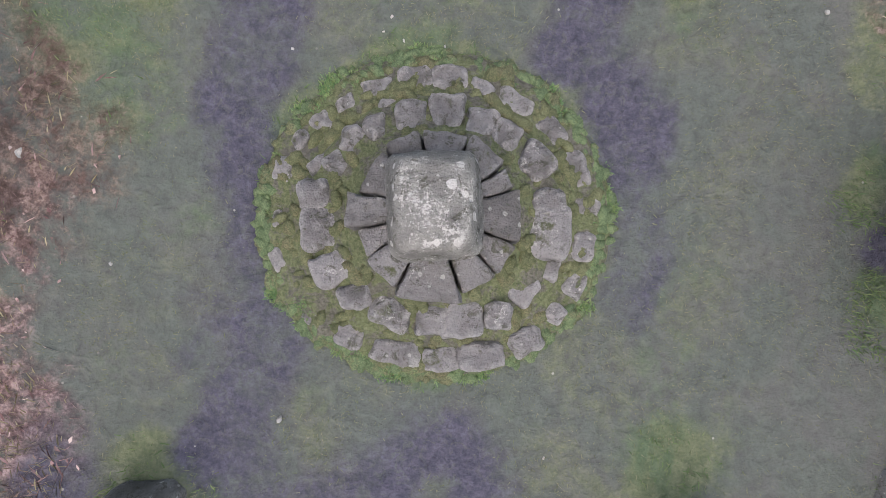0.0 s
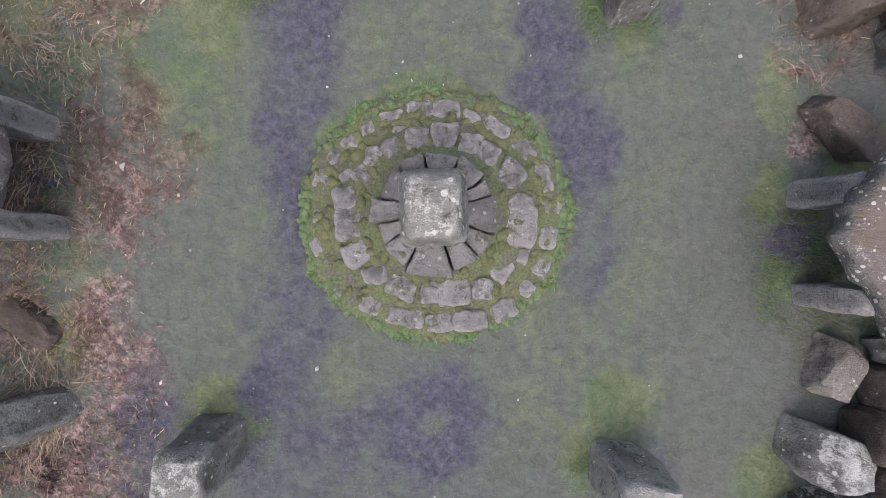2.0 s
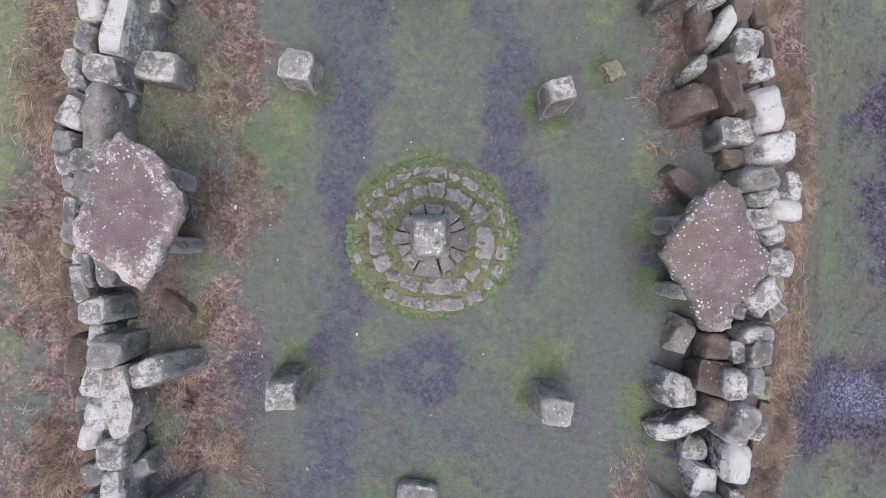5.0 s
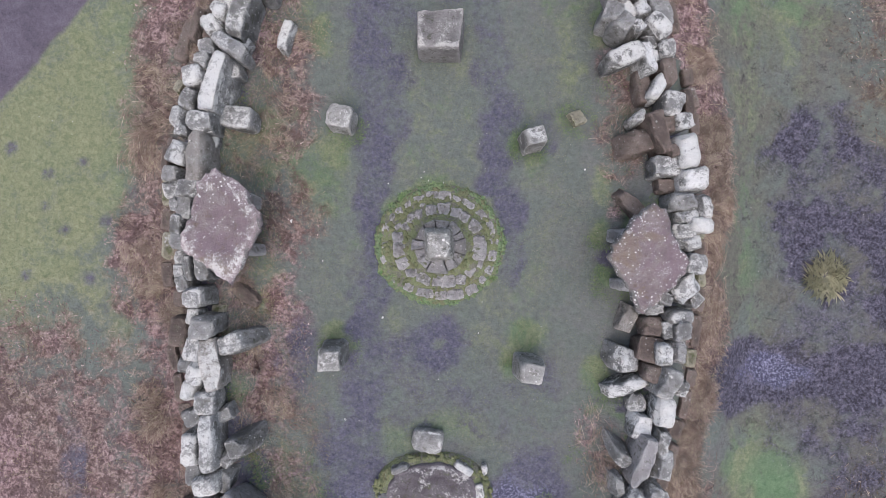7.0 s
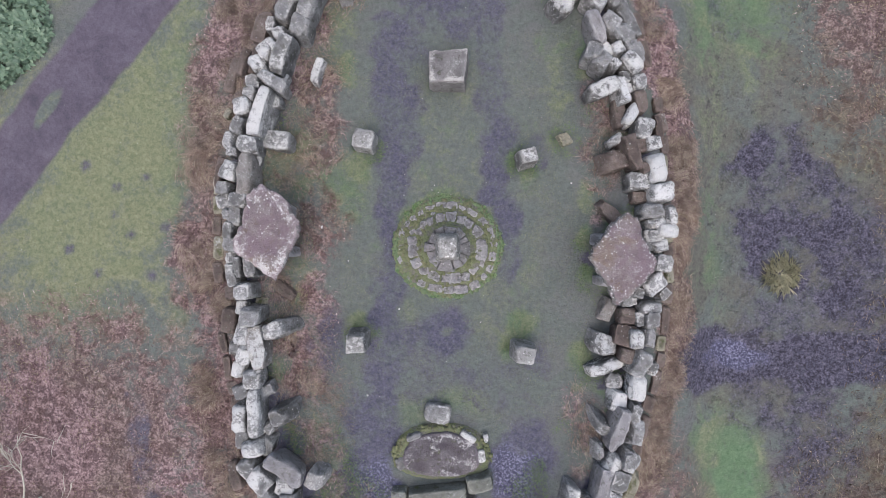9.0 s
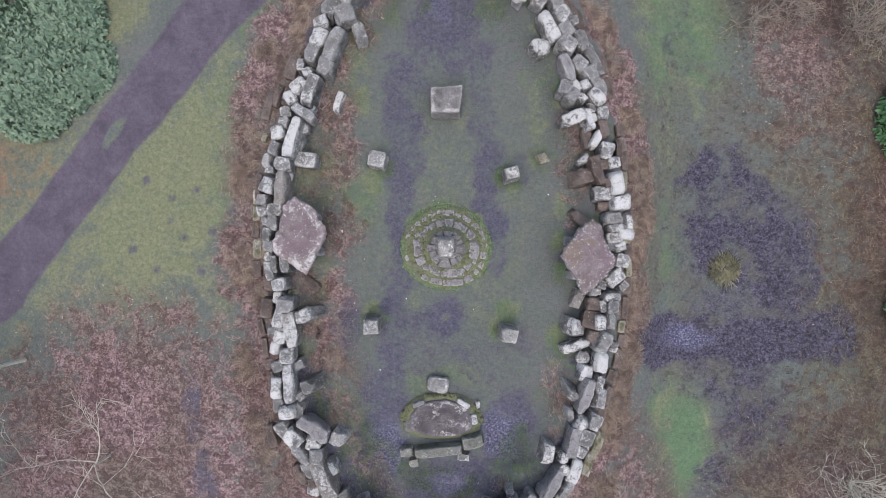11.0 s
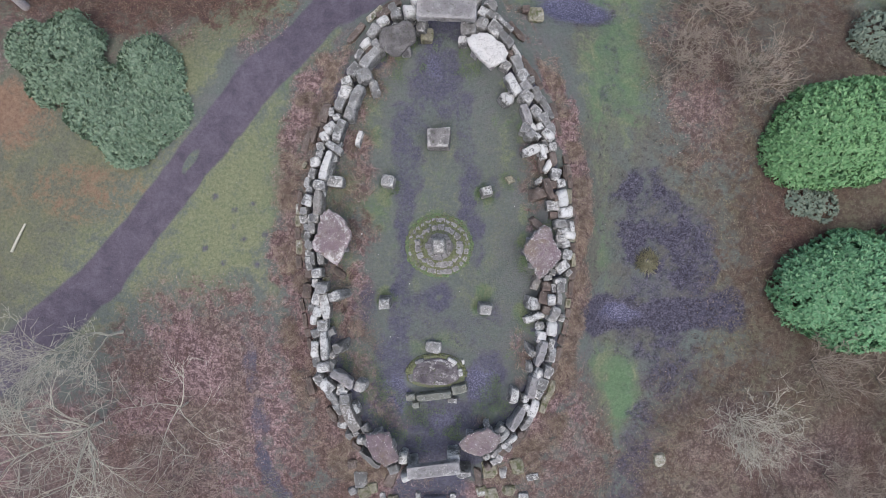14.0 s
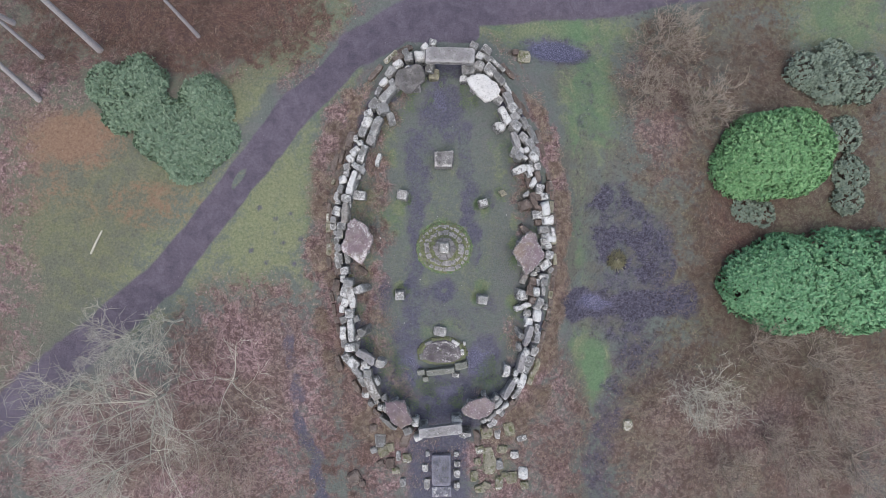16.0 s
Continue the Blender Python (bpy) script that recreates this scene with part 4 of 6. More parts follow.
wall_stone(8.28, -1.36, 0.54, 0.36, 0.97, 40)
wall_stone(7.01, -1.60, 0.54, 0.36, 0.97, 10)
wall_stone(7.63, -1.79, 0.77, 0.44, 1.25, 0)
wall_stone(6.93, -2.22, 0.64, 0.64, 0.97, -5, BROWN)
wall_stone(7.63, -2.25, 0.52, 0.63, 1.28, 5)
wall_stone(7.36, -2.25, 0.46, 0.61, 1.03, 3)
wall_stone(7.18, -2.98, 0.52, 0.70, 1.31, 3, PALE)
wall_stone(6.79, -2.92, 0.79, 0.79, 0.97, -10, BROWN)
wall_stone(7.61, -2.94, 0.77, 0.33, 1.25, 86)
wall_stone(7.25, -3.89, 1.01, 0.63, 1.28, 68, PALE)
wall_stone(7.84, -4.13, 0.54, 0.36, 0.97, 75)
wall_stone(6.52, -4.70, 0.58, 0.58, 0.70, 0)
wall_stone(7.17, -4.82, 0.98, 0.63, 1.31, 82, PALE)
wall_stone(6.52, -5.35, 0.83, 0.61, 0.94, 78, WHITE)
wall_stone(7.09, -5.74, 0.81, 0.44, 1.21, 80)
wall_stone(6.42, -6.29, 1.61, 0.47, 1.31, 76, SMOOTH)
wall_stone(7.03, -6.51, 1.08, 0.52, 1.28, 78)

# east wall, southern end
wall_stone(6.85, -7.58, 0.78, 0.56, 1.21, 70)
wall_stone(6.30, -7.71, 0.82, 0.56, 1.15, 62)
wall_stone(6.55, -8.32, 0.78, 0.63, 1.21, 70, PALE)
wall_stone(5.90, -8.52, 1.37, 0.52, 1.28, 75, SMOOTH)
wall_stone(6.34, -8.94, 0.63, 0.56, 1.15, 65, PALE)
wall_stone(6.06, -9.81, 1.15, 0.52, 1.21, 70, PALE)
wall_stone(5.43, -9.73, 0.56, 0.52, 1.21, 60, PALE)
wall_stone(4.93, -10.51, 1.55, 0.48, 1.31, 52, SMOOTH)
wall_stone(5.58, -10.66, 1.19, 0.41, 1.21, 55, PALE)
wall_stone(4.41, -11.85, 1.30, 0.33, 1.28, 38, PALE)
wall_stone(4.12, -11.51, 0.89, 0.41, 1.21, 45)
wall_stone(3.64, -12.51, 1.00, 0.33, 1.21, 45)
wall_stone(6.72, -9.80, 1.21, 0.42, 0.60, 68, MOSSY)
wall_stone(7.21, -8.85, 1.29, 0.42, 0.50, 72, MOSSY)
wall_stone(5.22, -11.96, 1.14, 0.38, 0.50, 45, BROWN)

# east wall, northern end
wall_stone(2.45, 15.87, 0.70, 0.56, 1.28, -30, PALE)
wall_stone(3.34, 15.57, 0.81, 0.56, 1.28, -35, PALE)
wall_stone(2.83, 15.12, 0.56, 0.63, 1.15, -30)
wall_stone(3.39, 15.00, 0.82, 0.41, 1.09, -35)
wall_stone(1.97, 14.15, 0.93, 0.82, 1.15, 0)
wall_stone(2.78, 14.31, 0.85, 0.78, 1.28, -20)
wall_stone(3.62, 14.06, 1.03, 0.78, 1.34, -42, PALE)
wall_stone(4.29, 13.34, 1.26, 0.63, 1.28, -50)
wall_stone(4.15, 14.54, 1.65, 0.37, 0.97, -42)
wall_stone(4.96, 12.71, 1.20, 0.34, 1.03, -60, PALE)
wall_stone(5.03, 11.93, 1.00, 0.56, 1.28, -65)
wall_stone(5.32, 11.08, 0.78, 0.78, 1.28, -50)
wall_stone(4.31, 11.88, 0.63, 0.56, 1.15, -30)
wall_stone(4.72, 10.60, 1.40, 0.55, 1.37, -60)
wall_stone(5.52, 10.44, 0.71, 0.71, 1.21, -50)
wall_stone(5.71, 11.74, 1.58, 0.41, 0.84, -60, BROWN)
wall_stone(5.58, 9.71, 0.85, 0.70, 1.28, -35, PALE)
wall_stone(6.24, 9.94, 1.04, 0.56, 1.15, -65)
wall_stone(6.22, 8.88, 0.71, 0.56, 1.21, -40, PALE)
wall_stone(5.64, 8.69, 1.33, 0.48, 1.34, -70, SMOOTH)
wall_stone(6.89, 9.12, 1.50, 0.49, 0.91, -62)
wall_stone(6.59, 8.39, 0.78, 0.56, 1.21, -50)
wall_stone(7.05, 7.81, 0.89, 0.48, 1.15, -65)
wall_stone(5.06, 14.20, 1.52, 0.38, 0.50, -48, BROWN)
wall_stone(6.34, 11.15, 1.52, 0.38, 0.50, -60, BROWN)



def fill_wall(seed):
    """Smaller blocks in the wall's gaps, between the stones that are placed singly."""
    rnd = random.Random(seed)
    tall = [b for b in BLOCKS if b[4] > 0.9]
    for k in range(720):
        a = 2 * math.pi * k / 720
        gx, gy = 7.75 * math.cos(a), 0.9 + 14.2 * math.sin(a)
        if abs(gx) < 2.6 and abs(gy) > 10:
            continue
        close = [b for b in tall if math.hypot(b[0] - gx, b[1] - gy) < 1.6]
        if len(close) < 3:
            continue
        mean = sum(float(oval(b[0], b[1])) for b in close) / len(close)
        for off in (-0.05, 0.0, 0.05):
            x, y = gx * (mean + off), 0.9 + (gy - 0.9) * (mean + off)
            free = True
            for bx, by, bl, bw, _, bt in BLOCKS:
                c, s = math.cos(radians(bt)), math.sin(radians(bt))
                u, v = (x - bx) * c + (y - by) * s, -(x - bx) * s + (y - by) * c
                if abs(u) < bl / 2 + 0.13 and abs(v) < bw / 2 + 0.13:
                    free = False
            if free and not any(math.hypot(x - tx, y - ty) < tr for tx, ty, tr in ((-6.4, 0.9, 1.5), (6.5, 0.0, 1.4))):
                turn = math.degrees(math.atan2(14.2 * math.cos(a), -7.75 * math.sin(a)))
                wall_stone(x, y, rnd.uniform(0.42, 0.62), rnd.uniform(0.36, 0.5), rnd.uniform(0.95, 1.2), turn + rnd.uniform(-20, 20), rnd.choice((None, None, PALE, BROWN)))


fill_wall(19)

# boulders standing inside the walls
boulder(-6.54, -2.73, 0.81, 0.67, 1.15, 25, STONE, 0.55,0.1)
boulder(-6.30, -6.03, 0.67, 0.67, 1.15, 10, STONE, 0.35,0.2)
boulder(-5.07, 7.38, 0.37, 1.04, 0.50, -18, PALE, 0.05,-0.1)
boulder(6.62, 3.82, 0.72, 0.79, 0.91, 10, BROWN, -0.45,-0.15)
boulder(6.08, -6.50, 0.64, 0.47, 0.97, -20, PALE, -0.3,0.65)
boulder(6.21, -3.32, 0.91, 0.83, 0.81, -15, STONE, -0.25,0.1)
boulder(6.25, -4.13, 1.42, 0.51, 0.78, 22, WHITE, -0.1,0.0)
boulder(6.45, 1.75, 1.1, 0.52, 0.5, -45, BROWN, -0.1, 0.1)
boulder(6.36, -2.0, 0.95, 0.52, 0.5, 72, WORN, -0.08, 0.05)
boulder(5.84, -7.32, 0.36, 0.65, 0.91, 0, STONE, -0.1,0.1)
boulder(4.70, 4.72, 0.56, 0.5, 0.22, 20, MOSSY, 0, 0)
boulder(-6.48, -1.23, 1.24, 0.49, 0.25, -35, BROWN, 0,0)
boulder(-5.00, -8.49, 0.72, 0.68, 1.00, -20, PALE, 0.2,0.1)
boulder(-6.06, -8.76, 0.76, 0.51, 1.15, -15, STONE, 0,0)
boulder(-4.07, 10.62, 1.05, 0.64, 0.86, -72, STONE, 0.05,-0.1)
boulder(4.51, 9.76, 0.82, 0.82, 1.03, 10, PALE, -0.2,0)
boulder(4.84, -9.14, 1.05, 0.56, 0.97, 76, STONE, -0.15,0.1)
boulder(3.06, -10.93, 0.38, 0.38, 0.78, 0, PALE, 0,0)

# free-standing pedestals
pedestal(-3.17, 4.56, 0.76, 0.68, 0.85, -12)
pedestal(3.1, 3.85, 0.62, 0.58, 1.2, 15)
pedestal(-3.36, -3.17, 0.68, 0.70, 1.3, 3)
pedestal(3.0, -3.58, 0.75, 0.64, 1.3, -6)


# lintels and entrance
lintel(-0.29, -13.26, 3.18, 0.76, 2.00, 7, SMOOTH)
lintel(0.58, 14.79, 3.60, 1.12, 2.05, -2, SMOOTH)
wall_stone(-2.76, -13.63, 0.71, 0.56, 1.15, 20, STONE)
wall_stone(-2.15, -13.01, 0.56, 0.63, 1.29, 0, PALE)
wall_stone(-2.04, -14.16, 0.74, 0.48, 1.36, 20, PALE)
wall_stone(1.00, -12.78, 0.81, 0.48, 1.34, 5, PALE)
wall_stone(1.59, -13.81, 0.93, 0.41, 1.28, 0, PALE)
wall_stone(-0.93, 14.27, 0.89, 0.71, 1.22, 80, STONE)
wall_stone(-0.69, 13.88, 0.83, 0.75, 0.79, 0, MOSSY)
wall_stone(1.60, 13.46, 0.60, 0.52, 1.03, 0, STONE)
boulder(-5.07, -14.73, 0.97, 1.05, 0.60, 0, STONE, 0,0)
boulder(-4.82, -15.61, 0.88, 0.79, 0.50, 20, MOSSY, 0,0)
boulder(-3.64, -15.97, 0.40, 0.75, 0.50, 0, STONE, 0,0)
boulder(-3.08, -14.56, 0.70, 1.49, 0.70, -20, BROWN, 0,0)
boulder(3.31, -13.99, 0.96, 1.22, 0.70, 10, MOSSY, 0,0)
boulder(4.21, -14.30, 0.53, 0.75, 0.50, 0, PALE, 0,0)
boulder(5.12, -13.91, 0.83, 1.14, 0.60, 15, MOSSY, 0,0)
boulder(2.56, -14.42, 0.44, 1.31, 0.70, 10, BROWN, 0,0)
boulder(3.57, -16.41, 1.05, 2.19, 0.60, 5, MOSSY, 0,0)
boulder(3.31, -18.40, 0.70, 0.53, 0.50, -20, MOSSY, 0,0)
boulder(4.32, -18.23, 0.62, 1.14, 0.50, 0, MOSSY, 0,0)
boulder(5.34, -17.80, 0.97, 0.97, 0.50, 10, MOSSY, 0,0)
boulder(6.22, -17.49, 0.79, 0.97, 0.50, 0, STONE, 0,0)
boulder(5.54, -15.99, 0.71, 0.62, 0.40, 0, STONE, 0,0)
boulder(6.12, -14.67, 0.88, 0.44, 0.40, 10, PALE, 0,0)
boulder(2.34, -17.63, 0.61, 0.88, 0.60, 0, MOSSY, 0,0)
boulder(-5.58, -13.71, 0.62, 0.62, 0.40, 0, BROWN, 0,0)
boulder(-4.27, -16.59, 0.79, 0.88, 0.40, 0, BROWN, 0,0)
boulder(-2.94, -16.16, 0.71, 0.79, 0.40, 0, MOSSY, 0,0)
boulder(-7.12, -17.71, 1.06, 1.06, 0.50, 30, BROWN, 0,0)
boulder(15.11, -14.20, 0.75, 0.97, 0.40, 0, MOSSY, 0,0)
boulder(6.48, 15.53, 1.06, 0.97, 0.50, 0, MOSSY, 0,0)
boulder(5.84, 15.89, 0.62, 0.53, 0.40, 0, BROWN, 0,0)
boulder(-1.31, -15.75, 0.35, 0.40, 0.35, 0, STONE, 0,0)
boulder(-1.54, -16.94, 0.49, 0.62, 0.35, 0, STONE, 0,0)
boulder(-1.41, -18.27, 0.49, 0.88, 0.35, 0, STONE, 0,0)
boulder(0.95, -15.81, 0.40, 0.35, 0.35, 0, PALE, 0,0)
boulder(0.99, -16.61, 0.49, 0.49, 0.35, 0, STONE, 0,0)
boulder(0.98, -17.40, 0.53, 0.71, 0.35, 0, STONE, 0,0)
boulder(0.98, -18.42, 0.49, 0.71, 0.35, 0, STONE, 0,0)
boulder(2.79, -15.49, 0.70, 0.62, 0.50, 15, MOSSY, 0,0)
boulder(4.56, -15.50, 0.88, 0.62, 0.50, -10, MOSSY, 0,0)
boulder(4.33, -16.73, 0.70, 0.79, 0.50, 20, STONE, 0,0)
boulder(4.78, -17.54, 0.62, 0.44, 0.40, 0, MOSSY, 0,0)
boulder(2.58, -16.42, 0.62, 0.53, 0.40, 0, MOSSY, 0,0)
boulder(2.78, -18.66, 0.79, 0.62, 0.50, 10, MOSSY, 0,0)
boulder(6.33, -18.43, 0.71, 0.62, 0.40, 0, MOSSY, 0,0)
boulder(-5.59, -15.48, 0.62, 0.53, 0.40, 30, STONE, 0,0)
boulder(-4.26, -15.27, 0.62, 0.71, 0.40, 10, MOSSY, 0,0)
boulder(-3.83, -17.17, 0.62, 0.53, 0.40, 0, MOSSY, 0,0)
boulder(-3.31, -18.14, 0.53, 0.71, 0.40, 0, STONE, 0,0)
boulder(-6.49, -18.12, 0.53, 0.53, 0.40, 0, BROWN, 0,0)
boulder(-5.06, -16.59, 0.62, 0.53, 0.40, 20, BROWN, 0,0)

# hearth mound and bench
bench_stone(-0.27, -9.22, 2.18, 0.44, 0.60, 6, BENCH)
bench_stone(-1.79, -9.32, 0.59, 0.39, 0.45, 5, BENCH)
bench_stone(1.36, -8.77, 0.98, 0.56, 0.60, 12, BENCH)
bench_stone(-1.44, -9.87, 0.42, 0.36, 0.35, 5, BENCH)
bench_stone(0.92, -9.56, 0.60, 0.33, 0.35, -5, STONE)


# ---- the cairn in the middle: three rings of stones and a pillar ----
CAIRN_X, CAIRN_Y = 0.06, 0.44
cairn = tagged(base("cairn", CAIRN_X, CAIRN_Y, 0), "round stepped stone cairn with mossy joints and a central pillar", "cairn")


def cairn_mound():
    profile = ((0.0, 0.66), (0.6, 0.66), (0.84, 0.64), (0.93, 0.6), (1.0, 0.52), (1.2, 0.44), (1.42, 0.38), (1.52, 0.26), (1.75, 0.19), (1.95, 0.17), (2.1, 0.1), (2.24, -0.08))
    n, verts, faces = 120, [(0, 0, profile[0][1])], []
    for r, z in profile[1:]:
        for i in range(n):
            a = 2 * math.pi * i / n
            k = r * (1 + 0.035 * noise.noise(Vector((math.cos(a) * 2.2, math.sin(a) * 2.2, 3))) * (r > 1.9) + 0.02 * noise.noise(Vector((math.cos(a) * 9, math.sin(a) * 9, r))))
            verts.append((k * math.cos(a), 0.925 * k * math.sin(a), z + 0.06 * noise.noise(Vector((k * math.cos(a) * 3, k * math.sin(a) * 3, 7)))))
    for i in range(n):
        faces.append((0, 1 + i, 1 + (i + 1) % n))
        for k in range(len(profile) - 2):
            a, b = 1 + k * n + i, 1 + k * n + (i + 1) % n
            faces.append((a, a + n, b + n, b))
    ob = mesh_object("mound", verts, faces, MOSS)
    ob.matrix_world = Matrix.Translation((CAIRN_X, CAIRN_Y, 0))
    tagged(under(ob, cairn), "mossy earth between the stones")


cairn_mound()


def ring_stone(x, y, l, w, top, turn):
    """A stone of one of the rings, bedded in the mossy mound."""
    COUNT[0] += 1
    c, s = math.cos(radians(turn)), math.sin(radians(turn))
    dx, dy = CAIRN_X - x, CAIRN_Y - y
    hub = (dx * c + dy * s, dy * c - dx * s)
    deep = 0.28 if top < 0.7 else 0.42
    ob = rock("stone", l * 1.2, w * 1.2, deep, RING, COUNT[0], 9, 5, 9, 0.13, 0.12, hub=hub)
    place(ob, x, y, top - deep, turn)
    return under(ob, cairn)


pillar = rock("pillar", 0.66, 0.76, 0.92, PILLAR, 77, 12, 6, 6, 0.06, 0.5, (0.0, 0.07))
place(pillar, 0.07, 0.405, 1.0, 2)
tagged(under(pillar, cairn), "tapered square pillar with a white-spotted lichened top")
ring_stone(-0.14, 2.07, 0.37, 0.29, 0.22, 5)
ring_stone(0.25, 2.07, 0.36, 0.27, 0.24, -10)
ring_stone(0.64, 1.97, 0.25, 0.15, 0.24, -35)
ring_stone(1.04, 1.80, 0.37, 0.20, 0.24, -30)
ring_stone(1.45, 1.47, 0.36, 0.23, 0.22, -45)
ring_stone(1.77, 0.99, 0.40, 0.21, 0.22, -72)
ring_stone(1.89, 0.57, 0.23, 0.27, 0.20, 80)
ring_stone(1.83, 0.07, 0.29, 0.27, 0.22, 80)
ring_stone(1.74, -0.39, 0.27, 0.23, 0.20, 60)
ring_stone(1.50, -0.74, 0.23, 0.20, 0.22, 50)
ring_stone(1.14, -1.06, 0.33, 0.25, 0.25, 25)
ring_stone(0.60, -1.22, 0.46, 0.28, 0.28, 3)
ring_stone(0.13, -1.26, 0.36, 0.27, 0.25, 5)
ring_stone(-0.39, -1.17, 0.50, 0.24, 0.26, -12)
ring_stone(-0.93, -0.99, 0.28, 0.24, 0.25, -20)
ring_stone(-1.67, -0.35, 0.27, 0.20, 0.16, -60)
ring_stone(-1.80, -0.08, 0.24, 0.15, 0.20, -65)
ring_stone(-1.80, 0.40, 0.20, 0.13, 0.18, 85)
ring_stone(-1.70, 0.96, 0.27, 0.24, 0.20, 75)
ring_stone(-1.53, 1.34, 0.20, 0.17, 0.22, 50)
ring_stone(-1.27, 1.55, 0.23, 0.23, 0.22, 40)
ring_stone(-0.99, 1.77, 0.23, 0.17, 0.22, 30)
ring_stone(-0.61, 1.97, 0.33, 0.17, 0.22, 10)
ring_stone(-1.35, -0.76, 0.27, 0.20, 0.15, -40)
ring_stone(-0.19, 1.53, 0.28, 0.34, 0.50, 3)
ring_stone(0.20, 1.60, 0.33, 0.34, 0.50, -3)
ring_stone(0.60, 1.49, 0.30, 0.27, 0.50, -5)
ring_stone(0.88, 1.31, 0.28, 0.29, 0.50, -30)
ring_stone(1.20, 1.02, 0.33, 0.33, 0.50, -40)
ring_stone(1.36, 0.59, 0.36, 0.23, 0.48, -5)
ring_stone(1.37, 0.23, 0.42, 0.49, 0.50, -5)
ring_stone(1.08, -0.42, 0.28, 0.28, 0.42, -30)
ring_stone(0.77, -0.71, 0.25, 0.27, 0.50, 5)
ring_stone(0.38, -0.76, 0.37, 0.35, 0.50, 2)
ring_stone(0.03, -0.77, 0.32, 0.28, 0.48, -5)
ring_stone(-0.42, -0.68, 0.37, 0.28, 0.50, -25)
ring_stone(-0.83, -0.49, 0.33, 0.22, 0.48, 12)
ring_stone(-1.07, -0.16, 0.42, 0.30, 0.48, 25)
ring_stone(-1.23, 0.28, 0.33, 0.39, 0.48, 5)
ring_stone(-1.30, 0.67, 0.30, 0.27, 0.48, 10)
ring_stone(-1.03, 0.97, 0.22, 0.34, 0.45, 30)
ring_stone(-0.86, 1.27, 0.22, 0.28, 0.48, -15)
ring_stone(-0.59, 1.40, 0.19, 0.28, 0.50, 15)
ring_stone(-0.45, 1.70, 0.24, 0.17, 0.30, 20)
ring_stone(-1.26, 0.96, 0.24, 0.26, 0.34, 20)
ring_stone(1.34, -0.15, 0.33, 0.26, 0.36, -20)


def wedge_stone(a0, a1, reach, top):
    """A stone of the inmost ring, cut like a slice and set against the pillar's foot."""
    COUNT[0] += 1
    rnd = random.Random(COUNT[0])
    p, faces = CUBE[9]
    q = p / (np.abs(p) ** 14).sum(1, keepdims=True) ** (1 / 14)
    mid, half = radians(a0 + a1) / 2, radians(a0 - a1) / 2 - 0.007
    shift = Vector((rnd.uniform(0, 99), rnd.uniform(0, 99), rnd.uniform(0, 99)))
    slope = rnd.uniform(0.06, 0.2)
    verts = []
    for u, v, w in q:
        r = 0.3 + (reach - 0.3) * (v + 1) / 2
        side = math.tan(half) * u * r * 0.985
        b = Vector((r * math.cos(mid) - side * math.sin(mid), r * math.sin(mid) + side * math.cos(mid), 0.5 * (w - 1) - slope * (r - 0.5)))
        verts.append(b + noise.noise_vector(b * 5 + shift) * 0.028 + noise.noise_vector(b * 14 + shift) * 0.01)
    ob = mesh_object("stone", verts, faces, RING, True, 36)
    ob.data.attributes.new("rim", 'FLOAT', 'POINT')
    place(ob, 0.07, 0.4, top, 0)
    return under(ob, cairn)


for a0, a1, reach, top in ((99, 65, 0.79, 1.2), (65, 34, 0.86, 1.16), (34, 17, 0.84, 1.1), (17, -21, 0.86, 1.13), (-21, -44, 0.88, 1.06), (-44, -72, 0.86, 1.06),
                           (-72, -117, 0.89, 1.12), (-117, -147, 0.83, 1.12), (-147, -169, 0.8, 1.06), (-169, -195, 0.88, 1.22), (165, 128, 0.77, 1.18), (128, 99, 0.81, 1.18)):
    wedge_stone(a0, a1, reach, top)


def cushion(verts, faces, rnd, x, y, z, size):
    """Adds one lumpy cushion of moss to a mesh."""
    k, s = len(verts), size * rnd.uniform(0.5, 1.5)
    turn, long = rnd.uniform(0, 3.1), rnd.uniform(1.0, 1.9)
    verts.append((x, y, z + 0.5 * s))
    for level, (m, h) in enumerate(((0.55, 0.4), (0.95, 0.08), (1.1, -0.4))):
        for i in range(9):
            b = 2 * math.pi * (i + 0.5 * level) / 9
            j = m * s * rnd.uniform(0.75, 1.25)
            u, v = j * math.cos(b) * long, j * math.sin(b)
            verts.append((x + u * math.cos(turn) - v * math.sin(turn), y + u * math.sin(turn) + v * math.cos(turn), z + h * s * rnd.uniform(0.7, 1.3)))
    for i in range(9):
        n = (i + 1) % 9
        faces.append((k, k + 1 + i, k + 1 + n))
        for level in (0, 1):
            f = k + 1 + 9 * level
            faces.append((f + i, f + 9 + i, f + 9 + n, f + n))


def moss_cushions(name, count, inner, outer, size, material, label, seed):
    """Low lumpy cushions of moss in a ring round the cairn."""
    rnd = random.Random(seed)
    verts, faces = [], []
    for _ in range(count):
        a = rnd.uniform(0, 2 * math.pi)
        if noise.noise(Vector((math.cos(a) * 3, math.sin(a) * 3, seed))) < -0.22:
            continue
        r = rnd.uniform(inner, outer)
        x, y = r * math.cos(a), 0.925 * r * math.sin(a)
        z = float(np.interp(r, (0.9, 1.2, 1.42, 1.52, 1.75, 1.95, 2.1, 2.24), (0.6, 0.44, 0.38, 0.26, 0.19, 0.17, 0.1, 0.0)))
        cushion(verts, faces, rnd, x, y, z, size)
    ob = mesh_object(name, verts, faces, material)
    ob.matrix_world = Matrix.Translation((CAIRN_X, CAIRN_Y, 0))
    return tagged(under(ob, cairn), label, kind="stuff")


